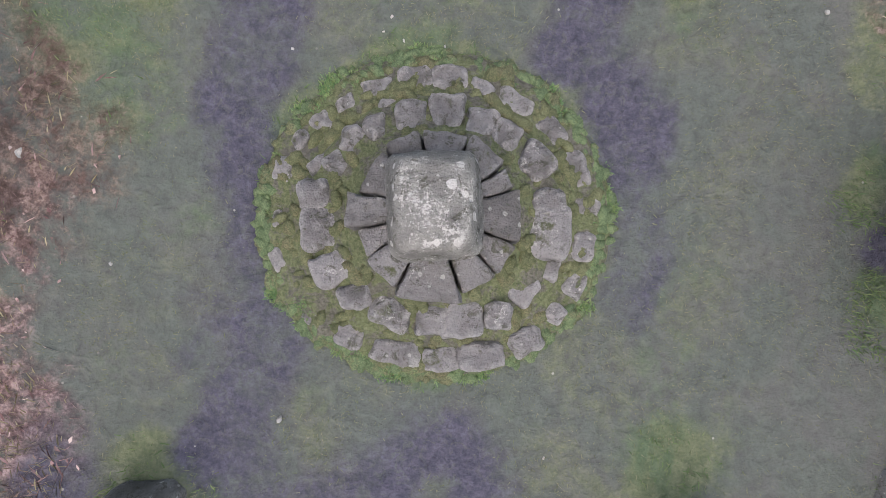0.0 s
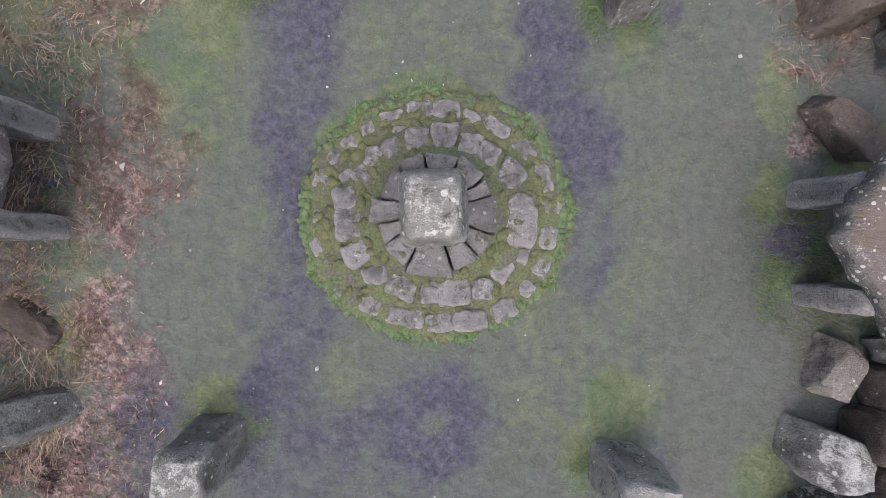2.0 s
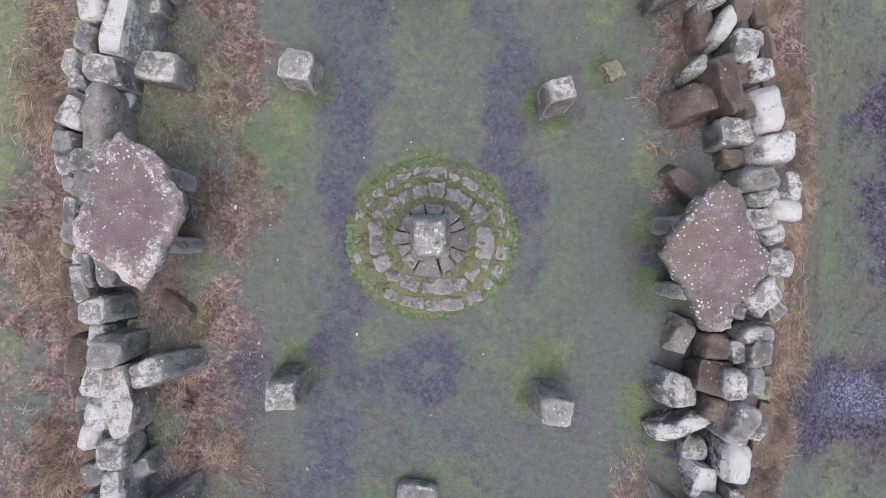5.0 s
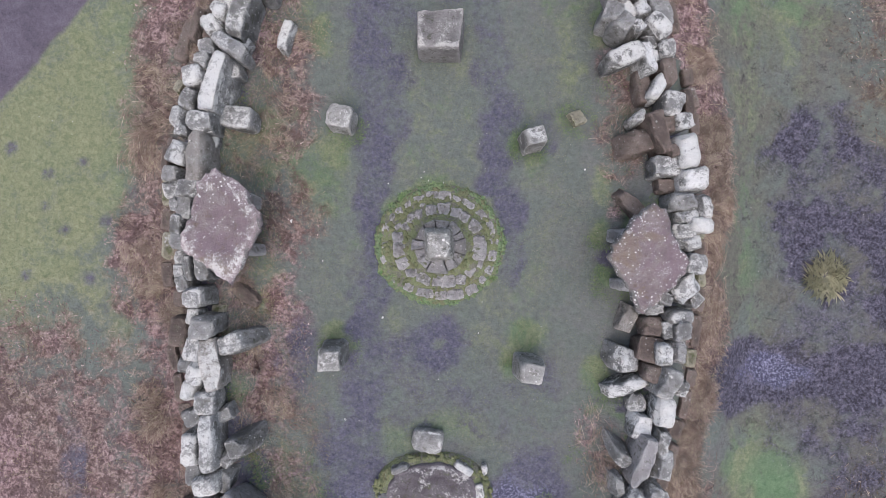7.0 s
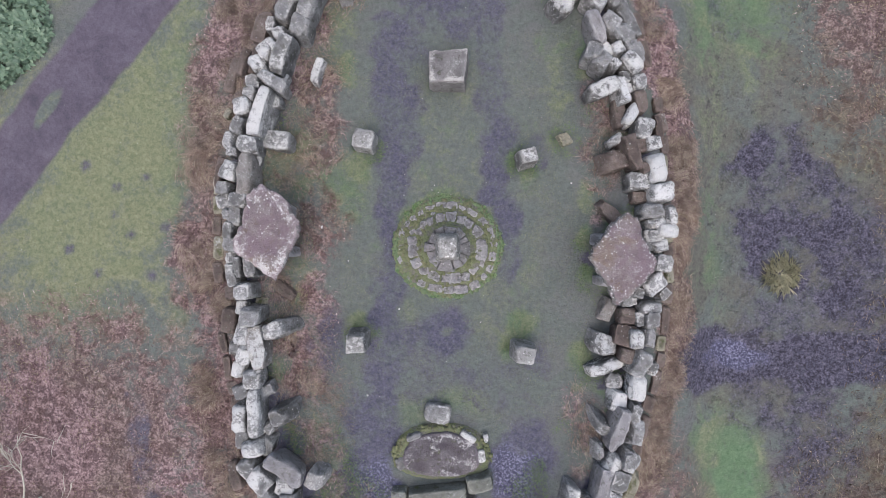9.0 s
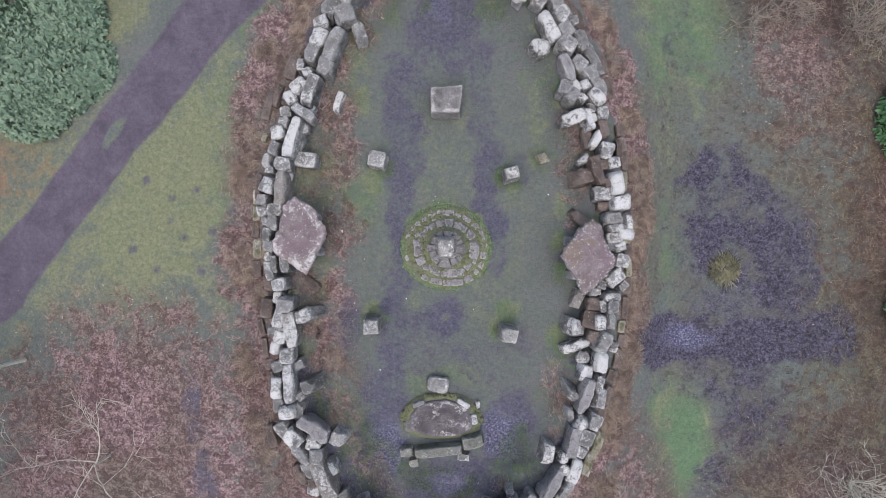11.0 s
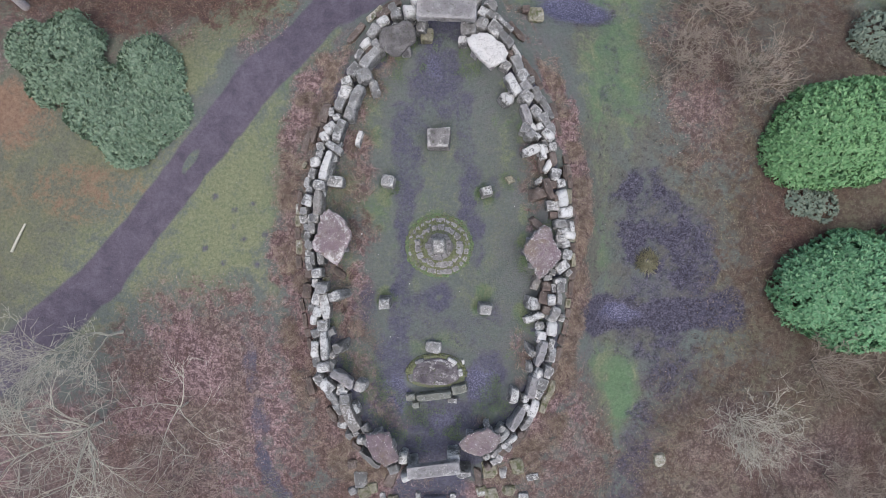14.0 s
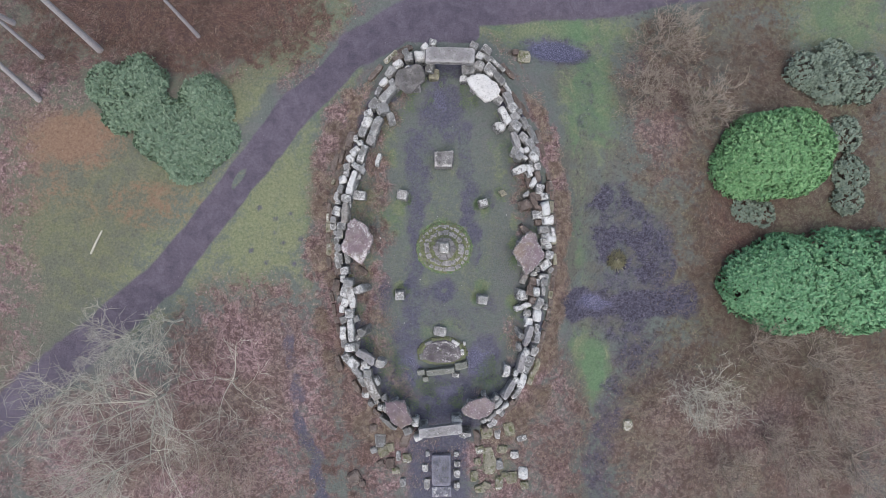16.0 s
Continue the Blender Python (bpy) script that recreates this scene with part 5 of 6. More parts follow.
moss_cushions("edge_moss", 420, 1.97, 2.19, 0.05, GREENMOSS, "bright green moss cushions along the edge", 3)
moss_cushions("joint_moss", 260, 1.5, 1.98, 0.06, YELLOWMOSS, "yellow-green moss between the rings", 4)
moss_cushions("inner_moss", 90, 1.0, 1.25, 0.05, YELLOWMOSS, "yellow-green moss under the inner ring", 5)

# corners of the tables' capstones
WEST_TABLE = [(-6.75, 2.65), (-7.18, 2.26), (-7.40, 1.20), (-7.73, 0.47), (-7.36, 0.00), (-6.17, -0.77), (-5.97, -0.53), (-5.64, 0.28), (-5.21, 1.02), (-5.56, 1.79), (-6.07, 2.33)]
EAST_TABLE = [(6.60, 1.69), (7.03, 1.42), (7.22, 0.67), (7.72, -0.09), (7.56, -0.44), (7.12, -0.95), (6.27, -1.70), (6.10, -1.62), (5.93, -1.04), (5.59, -0.53), (5.25, 0.07), (5.35, 0.43), (5.75, 0.87), (6.06, 1.35)]
SOUTHWEST_TABLE = [(-4.53, -11.08), (-2.99, -11.08), (-2.81, -11.67), (-2.41, -12.47), (-2.48, -12.84), (-3.25, -13.20), (-4.05, -12.65), (-4.35, -11.92)]
SOUTHEAST_TABLE = [(1.32, -11.76), (1.87, -11.10), (2.60, -10.92), (3.00, -10.77), (3.77, -11.22), (3.88, -11.69), (3.33, -12.31), (2.60, -12.56), (1.94, -12.38), (1.43, -12.12)]
NORTHWEST_TABLE = [(-3.33, 13.84), (-2.01, 14.28), (-1.61, 14.28), (-1.24, 13.54), (-1.28, 13.03), (-1.90, 12.56), (-2.27, 12.08), (-2.82, 12.12), (-3.48, 12.67), (-3.58, 13.40)]
NORTHEAST_TABLE = [(1.79, 13.25), (2.59, 13.57), (3.32, 13.43), (4.09, 12.84), (4.38, 12.29), (4.12, 11.82), (3.61, 11.45), (3.21, 11.42), (2.63, 11.89), (1.97, 12.66)]


# ---- tables, altar block and hearth ----
table("stone_table", WEST_TABLE, 1.8, 0.46, PINK,
      [(-6.25, 1.82, 0.62, 0.42, 0), (-6.15, 0.24, 0.7, 0.4, 0), (-6.95, 1.0, 0.5, 0.9, 0)], "large pinkish gritstone slab table on upright stone legs", 11)
table("stone_table", EAST_TABLE, 1.6, 0.46, PINK,
      [(6.05, 0.75, 0.62, 0.42, 0), (6.15, -0.84, 0.62, 0.38, 0), (6.9, 0.0, 0.45, 0.9, 0)], "large pinkish diamond-shaped slab table on stone legs", 12)
table("stone_table", SOUTHWEST_TABLE, 1.65, 0.36, PINK, [(-3.8, -11.5, 0.6, 0.5, 20), (-3.0, -12.2, 0.6, 0.5, 20)], "pinkish flat slab table beside the southern entrance", 13)
table("stone_table", SOUTHEAST_TABLE, 1.65, 0.36, PINK, [(2.0, -11.7, 0.5, 0.6, 0), (3.2, -11.5, 0.5, 0.6, 0)], "pinkish flat slab table near the southern entrance", 14)
table("stone_table", NORTHWEST_TABLE, 1.65, 0.36, ALTAR, [(-2.7, 13.3, 0.6, 0.5, 0), (-2.0, 12.9, 0.6, 0.5, 0)], "grey-pink slab table beside the northern entrance", 15)
table("stone_table", NORTHEAST_TABLE, 1.65, 0.36, CHALK, [(2.5, 12.8, 0.5, 0.6, -40), (3.5, 12.1, 0.5, 0.6, -40)], "slab table with a bright white lichened top", 16)

altar = rock("altar_block", 1.50, 1.26, 1.22, ALTAR, 501, 12, 22, 6, 0.035, 0.03)
tagged(place(altar, 0.11, 7.26, -0.12, -1), "square gritstone altar block with lichened rim on turf", "altar stone")


hearth = tagged(base("hearth", -0.13, -7.75, 0), "low half-round stone hearth platform edged with moss", "hearth")


def half_round(name, size, layers, material, seed, label=""):
    """A flat half-round form, straight towards the bench: layers of scale and height."""
    n, verts = 84, []
    for s, z in layers:
        for i in range(n):
            a = 2 * math.pi * i / n
            c, d = math.cos(a), math.sin(a)
            k = (abs(c) ** 2.7 + abs(d) ** 2.7) ** (-1 / 2.7)
            r = s * k * (1 + 0.05 * noise.noise(Vector((c * 3, d * 3, seed))) + 0.03 * noise.noise(Vector((c * 9, d * 9, seed))))
            x, y = 1.48 * size * r * c * (1 - 0.18 * max(d, 0)), (0.92 if d > 0 else 0.78) * size * r * d
            verts.append((x, y, z + 0.03 * noise.noise(Vector((x * 3, y * 3, seed)))))
    verts.append((0, 0, layers[-1][1]))
    faces = [(k * n + i, k * n + (i + 1) % n, (k + 1) * n + (i + 1) % n, (k + 1) * n + i) for k in range(len(layers) - 1) for i in range(n)]
    top = (len(layers) - 1) * n
    faces += [(top + i, top + (i + 1) % n, len(verts) - 1) for i in range(n)]
    ob = mesh_object(name, verts, faces, material, True, 45)
    rim = ob.data.attributes.new("rim", 'FLOAT', 'POINT')
    rim.data.foreach_set("value", [s for s, _ in layers for _ in range(n)] + [0.0])
    ob.matrix_world = Matrix.Translation((-0.13, -7.78, 0))
    return tagged(under(ob, hearth), label)


half_round("mound", 1.28, ((1.06, -0.1), (1.0, 0.06), (0.93, 0.17), (0.85, 0.22), (0.6, 0.2)), MOSS, 2, "mossy earth round the hearth slab")
half_round("slab", 1.0, ((1.0, 0.1), (1.02, 0.26), (0.98, 0.33), (0.93, 0.355), (0.8, 0.35), (0.6, 0.35), (0.4, 0.35), (0.2, 0.35)), HEARTH, 5, "dark violet-grey slab with white lichen along its rim")
moss_ring = random.Random(31)
verts, faces = [], []
for _ in range(150):
    a = moss_ring.uniform(-0.2, math.pi + 0.2)
    r = moss_ring.uniform(1.04, 1.26)
    cushion(verts, faces, moss_ring, 1.48 * r * math.cos(a) * (1 - 0.18 * max(math.sin(a), 0)) * 1.08, 0.98 * r * math.sin(a), 0.2 - 0.5 * max(r - 1.1, 0), 0.055)
rim_moss = mesh_object("rim_moss", verts, faces, YELLOWMOSS)
rim_moss.matrix_world = Matrix.Translation((-0.13, -7.78, 0))
tagged(under(rim_moss, hearth), "yellow-green moss cushions round the slab", kind="stuff")


def hearth_stone(x, y, l, w, top, turn, material=None):
    COUNT[0] += 1
    ob = rock("stone", l, w, 0.36, material or STONE, COUNT[0], 9, 4, 7, 0.1, 0.1)
    return under(place(ob, x, y, top - 0.36, turn), hearth)


for sx, sy, sl, sw, top in ((-0.25, -17.0, 1.5, 2.45, 0.42), (-0.22, -18.75, 1.55, 0.9, 0.3)):
    step = rock("passage_slab", sl, sw, top + 0.5, SLATE, 560 + int(sl * 100), 9, 16, 2, 0.03, 0.02)
    tagged(place(step, sx, sy, -0.5, 1), "blue-grey wet stone slab lying in the entrance passage", "stone slab")
hearth_stone(-0.28, -6.12, 1.0, 0.74, 0.36, -6, PALE)
hearth_stone(-1.2, -7.02, 0.62, 0.24, 0.4, 22, PALE)
hearth_stone(0.92, -7.0, 0.66, 0.26, 0.41, -32, PALE)
hearth_stone(1.44, -7.75, 0.3, 0.5, 0.38, 8, PALE)
hearth_stone(1.62, -7.1, 0.2, 0.34, 0.24, 10, PALE)
hearth_stone(-1.72, -8.1, 0.4, 0.5, 0.3, 15, STONE)


# ---- the ground, one sheet to the horizon ----
def axis(inner, step, far, grow):
    out, v, s = [0.0], 0.0, step
    while v < far:
        if v > inner:
            s *= grow
        v += s
        out.append(v)
    return np.array([-a for a in out[:0:-1]] + out)


def build_ground():
    xs, ys = axis(26, 0.18, 700, 1.14), axis(21, 0.18, 700, 1.14)
    gx, gy = np.meshgrid(xs, ys)
    gx, gy = gx.ravel(), gy.ravel()
    near = 1 - ease(np.hypot(gx, gy), 35, 60)
    gz = land(gx, gy) * near - 0.8 * (1 - near)
    mud, litter, path, wet, lush, tan = zones(gx, gy)
    gz = gz - 0.05 * path - 0.04 * mud * near - 0.05 * wet + 0.05 * litter * near
    w, h = len(xs), len(ys)
    me = bpy.data.meshes.new("ground")
    me.vertices.add(w * h)
    me.vertices.foreach_set("co", np.stack([gx, gy, gz], 1).ravel())
    i = (np.arange(h - 1)[:, None] * w + np.arange(w - 1)[None, :]).ravel()
    quads = np.stack([i, i + 1, i + 1 + w, i + w], 1)
    me.loops.add(quads.size)
    me.loops.foreach_set("vertex_index", quads.ravel())
    me.polygons.add(len(quads))
    me.polygons.foreach_set("loop_start", np.arange(len(quads)) * 4)
    me.update(calc_edges=True)
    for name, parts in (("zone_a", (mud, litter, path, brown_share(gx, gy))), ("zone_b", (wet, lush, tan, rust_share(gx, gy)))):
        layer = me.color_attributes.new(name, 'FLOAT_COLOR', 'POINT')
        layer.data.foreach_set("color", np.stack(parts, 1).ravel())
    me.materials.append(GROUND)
    me.shade_smooth()
    return tagged(new("ground", me), "worn turf with mud, dead bracken and a tarred path", "ground", kind="structure")


build_ground()


# ---- grass, straw and dead bracken ----
def floor_height(x, y):
    """The ground, or the cairn's mossy edge."""
    r = cairn_r(x, y)
    return np.maximum(land(x, y), np.where(r < 2.2, 0.15 - 0.12 * ease(r, 1.9, 2.2), -9))


def scatter(name, count, box, chance, material, size, rise, label, category, seed, wide=0.12, leaf=False):
    """Thin blades or ragged leaves, strewn where chance(x, y) is high."""
    rng = np.random.default_rng(seed)
    x, y = rng.uniform(box[0], box[1], count * 9), rng.uniform(box[2], box[3], count * 9)
    keep = rng.random(len(x)) < chance(x, y)
    x, y = x[keep][:count], y[keep][:count]
    n = len(x)
    z = floor_height(x, y)
    a, tilt = rng.uniform(0, 2 * np.pi, n), rng.uniform(rise[0], rise[1], n)
    l = size * rng.uniform(0.5, 1.5, n)
    d = np.stack([np.cos(a) * np.cos(tilt), np.sin(a) * np.cos(tilt), np.sin(tilt)], 1)
    roll = rng.uniform(-0.9, 0.9, n)
    s = np.stack([-np.sin(a) * np.cos(roll), np.cos(a) * np.cos(roll), np.sin(roll)], 1)
    root = np.stack([x, y, z - 0.005 + (0.03 * rng.random(n) if leaf else 0)], 1)
    half = (wide * l)[:, None] * s
    if leaf:
        v = np.stack([root, root + d * l[:, None] * 0.5 + half, root + d * l[:, None], root + d * l[:, None] * 0.45 - half], 1)
    else:
        bend = np.stack([np.zeros(n), np.zeros(n), -0.25 * l], 1)
        v = np.stack([root - half, root + half, root + d * l[:, None] * 0.6 + half * 0.7, root + d * l[:, None] + bend * 0.5], 1)
    me = bpy.data.meshes.new(name)
    me.vertices.add(4 * n)
    me.vertices.foreach_set("co", v.ravel())
    me.loops.add(4 * n)
    me.loops.foreach_set("vertex_index", np.arange(4 * n))
    me.polygons.add(n)
    me.polygons.foreach_set("loop_start", np.arange(n) * 4)
    me.update(calc_edges=True)
    me.materials.append(material)
    return tagged(new(name, me), label, category, kind="stuff")


def outside_stones(x, y):
    d = oval(x, y)
    return np.where((d > 0.955) & (d < 1.06), 0.15, 1.0)


def patchy(x, y, size, seed):
    return ease(rough_noise(x, y, size, seed), -0.12, 0.16)


def litter_chance(x, y):
    z = zone_at(x, y)
    return np.clip(z[1] * 1.15 - 0.2, 0, 1) * (1 - z[0] * 0.6) * outside_stones(x, y) * (0.35 + 0.65 * patchy(x, y, 0.9, 61))


def west_litter(x, y):
    return litter_chance(x, y) * (1 - brown_share(x, y)) * (1 - rust_share(x, y)) * np.where(oval(x, y) < 0.96, 0.55, 1.0)


def east_litter(x, y):
    return litter_chance(x, y) * brown_share(x, y) * (1 - 0.75 * blob(x, y, 24.2, 2.2, 3.2, 6.0))


def rust_litter(x, y):
    return litter_chance(x, y) * rust_share(x, y)


def grass_chance(x, y):
    z = zone_at(x, y)
    r = cairn_r(x, y)
    return np.clip(0.45 + 0.5 * z[4] - 0.8 * z[0] - 0.6 * z[1] - z[2] - 0.5 * z[5], 0, 1) * outside_stones(x, y) * (0.2 + 0.8 * patchy(x, y, 0.7, 62)) * (r > 1.95)


# feet of the pedestals and of the tables' inner legs
FEET = ((-3.07, 4.42), (3.06, 3.8), (-3.36, -3.1), (3.0, -3.5), (-5.9, 1.82), (-5.75, 0.24), (5.7, 0.75), (5.8, -0.84), (0.1, 7.3), (4.7, 4.7))


def lush_chance(x, y):
    z = zone_at(x, y)
    r = cairn_r(x, y)
    tufts = np.maximum.reduce([1 - ease(np.abs(np.hypot(x - hx, y - hy) - 0.5), 0.08, 0.3) for hx, hy in FEET]) * patchy(x, y, 0.5, 66)
    inner = (1 - ease(np.abs(oval(x, y) - 0.88), 0.06, 0.13)) * ease(rough_noise(x, y, 0.9, 69) + 0.06 * (x < 0), 0.0, 0.12)
    meadow = np.clip(z[4] * 1.3 - 0.55, 0, 1) * (1 - z[0]) * (1 - z[2]) * outside_stones(x, y) * (0.2 + 0.8 * patchy(x, y, 0.6, 63)) * (r > 1.95)
    return np.maximum.reduce((0.35 * meadow, tufts, 0.8 * inner))


def edge_chance(x, y):
    r, a = cairn_r(x, y), np.arctan2(y - CAIRN_Y, x - CAIRN_X)
    ring = 1 - ease(np.abs(r - 2.06 - 0.05 * np.sin(a * 9) - 0.06 * np.sin(a * 23 + 1)), 0.05, 0.2)
    return ring * ease(rough_noise(x, y, 0.5, 67), -0.06, 0.1)


def joint_chance(x, y):
    r = cairn_r(x, y)
    return (1 - ease(np.abs(r - 1.72), 0.22, 0.42)) * patchy(x, y, 0.4, 68)


def straw_chance(x, y):
    z = zone_at(x, y)
    band = (1 - ease(np.abs(oval(x, y) - 1.2), 0.05, 0.13)) * (x > 3)
    return np.clip(z[1] * 1.2 - 0.3, 0, 1) * outside_stones(x, y) * np.maximum.reduce((patchy(x, y, 1.4, 64), 0.7 * band, 0.95 * (1 - ease(np.abs(oval(x, y) - 0.83), 0.1, 0.18)) * (x < -3)))


def dry_chance(x, y):
    """A fringe of dry stems inside the western wall, in drifts."""
    d = oval(x, y)
    return ease(d, 0.6, 0.8) * (d < 0.97) * (0.15 + 0.85 * patchy(x, y, 1.0, 92))


scatter("dead_bracken", 150000, (-36, 36, -22, 22), west_litter, LITTER, 0.2, (0.0, 0.5), "rust-brown matted dead bracken stalks", "bracken", 3, 0.032)
scatter("rust_bracken", 60000, (-36, 15, -22, 23), rust_litter, RUST, 0.2, (0.0, 0.5), "dark rust-red matted bracken", "bracken", 33, 0.034)
scatter("brown_bracken", 80000, (5, 36, -22, 22), east_litter, BROWNLEAF, 0.25, (0.0, 0.5), "brown dead bracken and bramble stalks", "bracken", 23, 0.03)
scatter("fallen_leaves", 40000, (5, 36, -22, 22), east_litter, BROWNLEAF, 0.085, (-0.1, 0.6), "brown fallen leaves under the trees", "leaf litter", 24, 0.26, True)
scatter("leaf_litter", 65000, (-36, 36, -22, 22), west_litter, LITTER, 0.075, (-0.1, 0.6), "brown fallen leaves among the bracken", "leaf litter", 13, 0.24, True)
scatter("dry_grass", 15000, (-7.2, -3.6, -8, 8), dry_chance, DRY, 0.13, (0.1, 0.9), "dry straw and brown grass stems inside the wall", "dead grass", 9, 0.02)
scatter("short_grass", 55000, (-8, 8, -8, 9), grass_chance, GRASS, 0.05, (0.3, 1.2), "short worn olive grass", "grass", 4, 0.07)
scatter("lush_grass", 60000, (-8, 8, -13, 14), lush_chance, LUSH, 0.085, (0.3, 1.2), "bright green grass in tufts", "grass", 5, 0.07)
scatter("straw_grass", 75000, (-22, 22, -19, 19), straw_chance, STRAW, 0.17, (0.05, 0.8), "bleached straw-coloured dead grass", "dead grass", 6, 0.015)


def fronds(name, count, box, chance, material, size, label, seed):
    """Long arching dead stalks in tangled sheaves that lie the way of the slope."""
    rng = np.random.default_rng(seed)
    x, y = rng.uniform(box[0], box[1], count * 30), rng.uniform(box[2], box[3], count * 30)
    keep = rng.random(len(x)) < chance(x, y)
    x, y = x[keep][:count], y[keep][:count]
    each = 7
    way = 12 * rough_noise(x, y, 1.6, seed)
    x, y = np.repeat(x, each) + rng.normal(0, 0.10, len(x) * each), np.repeat(y, each) + rng.normal(0, 0.10, len(y) * each)
    n = len(x)
    a = np.repeat(way, each) + rng.normal(0, 0.55, n)
    turn = rng.normal(0, 0.5, n)
    l = size * rng.uniform(0.5, 1.4, n)
    up = rng.uniform(0.05, 0.45, n)
    z = floor_height(x, y) + rng.uniform(0.0, 0.12, n)
    rows = []
    px, py = x - 0.5 * l * np.cos(a), y - 0.5 * l * np.sin(a)
    for k in range(4):
        b = a + turn * k / 3
        wide = 0.005 * (1 - 0.22 * k)
        h = z + l * up * np.sin(np.pi * k / 3.4) * 0.55
        rows.append(np.stack([px + wide * np.sin(b), py - wide * np.cos(b), h], 1))
        rows.append(np.stack([px - wide * np.sin(b), py + wide * np.cos(b), h + 0.004], 1))
        px, py = px + l / 3 * np.cos(b), py + l / 3 * np.sin(b)
    v = np.stack(rows, 1).reshape(-1, 3)
    q = np.array([[0, 1, 3, 2], [2, 3, 5, 4], [4, 5, 7, 6]])
    f = (np.arange(n)[:, None, None] * 8 + q[None]).reshape(-1)
    me = bpy.data.meshes.new(name)
    me.vertices.add(len(v))
    me.vertices.foreach_set("co", v.ravel())
    me.loops.add(len(f))
    me.loops.foreach_set("vertex_index", f)
    me.polygons.add(len(f) // 4)
    me.polygons.foreach_set("loop_start", np.arange(len(f) // 4) * 4)
    me.update(calc_edges=True)
    me.materials.append(material)
    return tagged(new(name, me), label, "bracken", kind="stuff")


def near_wall(x, y):
    d = oval(x, y)
    return litter_chance(x, y) * (1 - ease(np.abs(d - 1.05), 0.28, 0.36)) * patchy(x, y, 1.1, 71) * np.where(d < 0.97, 0.4, np.where((x > 0) & (d < 1.16), 0.05, 1.0))


def wood_edge(x, y):
    return litter_chance(x, y) * np.maximum(rust_share(x, y), brown_share(x, y)) * patchy(x, y, 2.4, 72)


fronds("arching_bracken", 6500, (-11, 11, -15, 16), near_wall, FROND, 0.42, "pale arching bracken stalks along the wall", 81)
fronds("woodland_bracken", 2500, (-36, 36, -22, 22), wood_edge, BROWNLEAF, 0.75, "tangled brown bracken stalks at the wood's edge", 82)

scatter("cairn_edge_grass", 34000, (-2.5, 2.6, -2.1, 3.0), edge_chance, EMERALD, 0.06, (0.2, 1.3), "bright green grass and moss round the cairn", "grass", 7, 0.12)
scatter("cairn_joint_moss", 5000, (-2.5, 2.6, -2.1, 3.0), joint_chance, GRASS, 0.04, (0.2, 1.3), "olive moss in the cairn's joints", "moss", 8, 0.14)


def tussock(x, y, r, seed, material=None):
    rng = random.Random(seed)
    verts, faces = [], []
    for _ in range(int(420 * (r + 0.3))):
        a, s = rng.uniform(0, 2 * math.pi), rng.random() ** 0.8
        bx, by = 0.75 * r * s * math.cos(a), 0.75 * r * s * math.sin(a)
        a += rng.uniform(-1.6, 1.6)
        l = r * rng.uniform(0.3, 0.65)
        px, py = -math.sin(a) * 0.0045, math.cos(a) * 0.0045
        k = len(verts)
        verts += [(bx - px, by - py, 0), (bx + px, by + py, 0), (bx + 0.5 * l * math.cos(a) + px, by + 0.5 * l * math.sin(a) + py, 0.1 * r + rng.uniform(0, 0.05)),
                  (bx + l * math.cos(a), by + l * math.sin(a), rng.uniform(0.01, 0.1) * r)]
        faces.append((k, k + 1, k + 2, k + 3))
    ob = mesh_object("grass_tussock", verts, faces, material or STRAW, False)
    ob.location = (x, y, ground_at(x, y) - 0.02)
    return tagged(ob, "straw-coloured tussock of long dead grass", "grass tussock")


tussock(14.2, -0.65, 0.85, 1, PALESTRAW)
tussock(-5.8, -1.65, 0.5, 2)
tussock(-5.5, -1.95, 0.35, 3)
tussock(-5.85, -3.5, 0.4, 4, LITTER)
tussock(-6.3, -3.7, 0.4, 5, LITTER)


def pebble(x, y, size, seed):
    ob = rock("pebble", size * 1.3, size, size * 0.8, CHALK, seed, 6, 3.5, 5, 0.12, 0.0)
    return tagged(place(ob, x, y, ground_at(x, y) - size * 0.3, seed * 40), "small white pebble lying on worn turf", "pebble", "pebbles on the turf")


for i, (ax, ay, size) in enumerate(((-4.95, 1.22, 0.09), (-3.9, -0.12, 0.035), (-0.55, 2.72, 0.03), (-0.45, 2.9, 0.03), (-0.3, 2.6, 0.035), (0.2, 2.55, 0.03),
                                    (-1.68, 2.5, 0.03), (-1.85, -2.05, 0.06), (1.42, -2.55, 0.03), (5.0, 3.0, 0.05), (-3.1, -5.5, 0.06))):
    pebble(ax, ay, size, 700 + i)


# ---- trees and bushes ----
def tube(verts, faces, points, radii, sides):
    first = len(verts)
    for i, (p, r) in enumerate(zip(points, radii)):
        d = (points[min(i + 1, len(points) - 1)] - points[max(i - 1, 0)]).normalized()
        u = d.orthogonal().normalized()
        w = d.cross(u)
        for k in range(sides):
            a = 2 * math.pi * k / sides
            verts.append(p + (u * math.cos(a) + w * math.sin(a)) * r)
    for i in range(len(points) - 1):
        for k in range(sides):
            a, b = first + i * sides + k, first + i * sides + (k + 1) % sides
            faces.append((a, b, b + sides, a + sides))


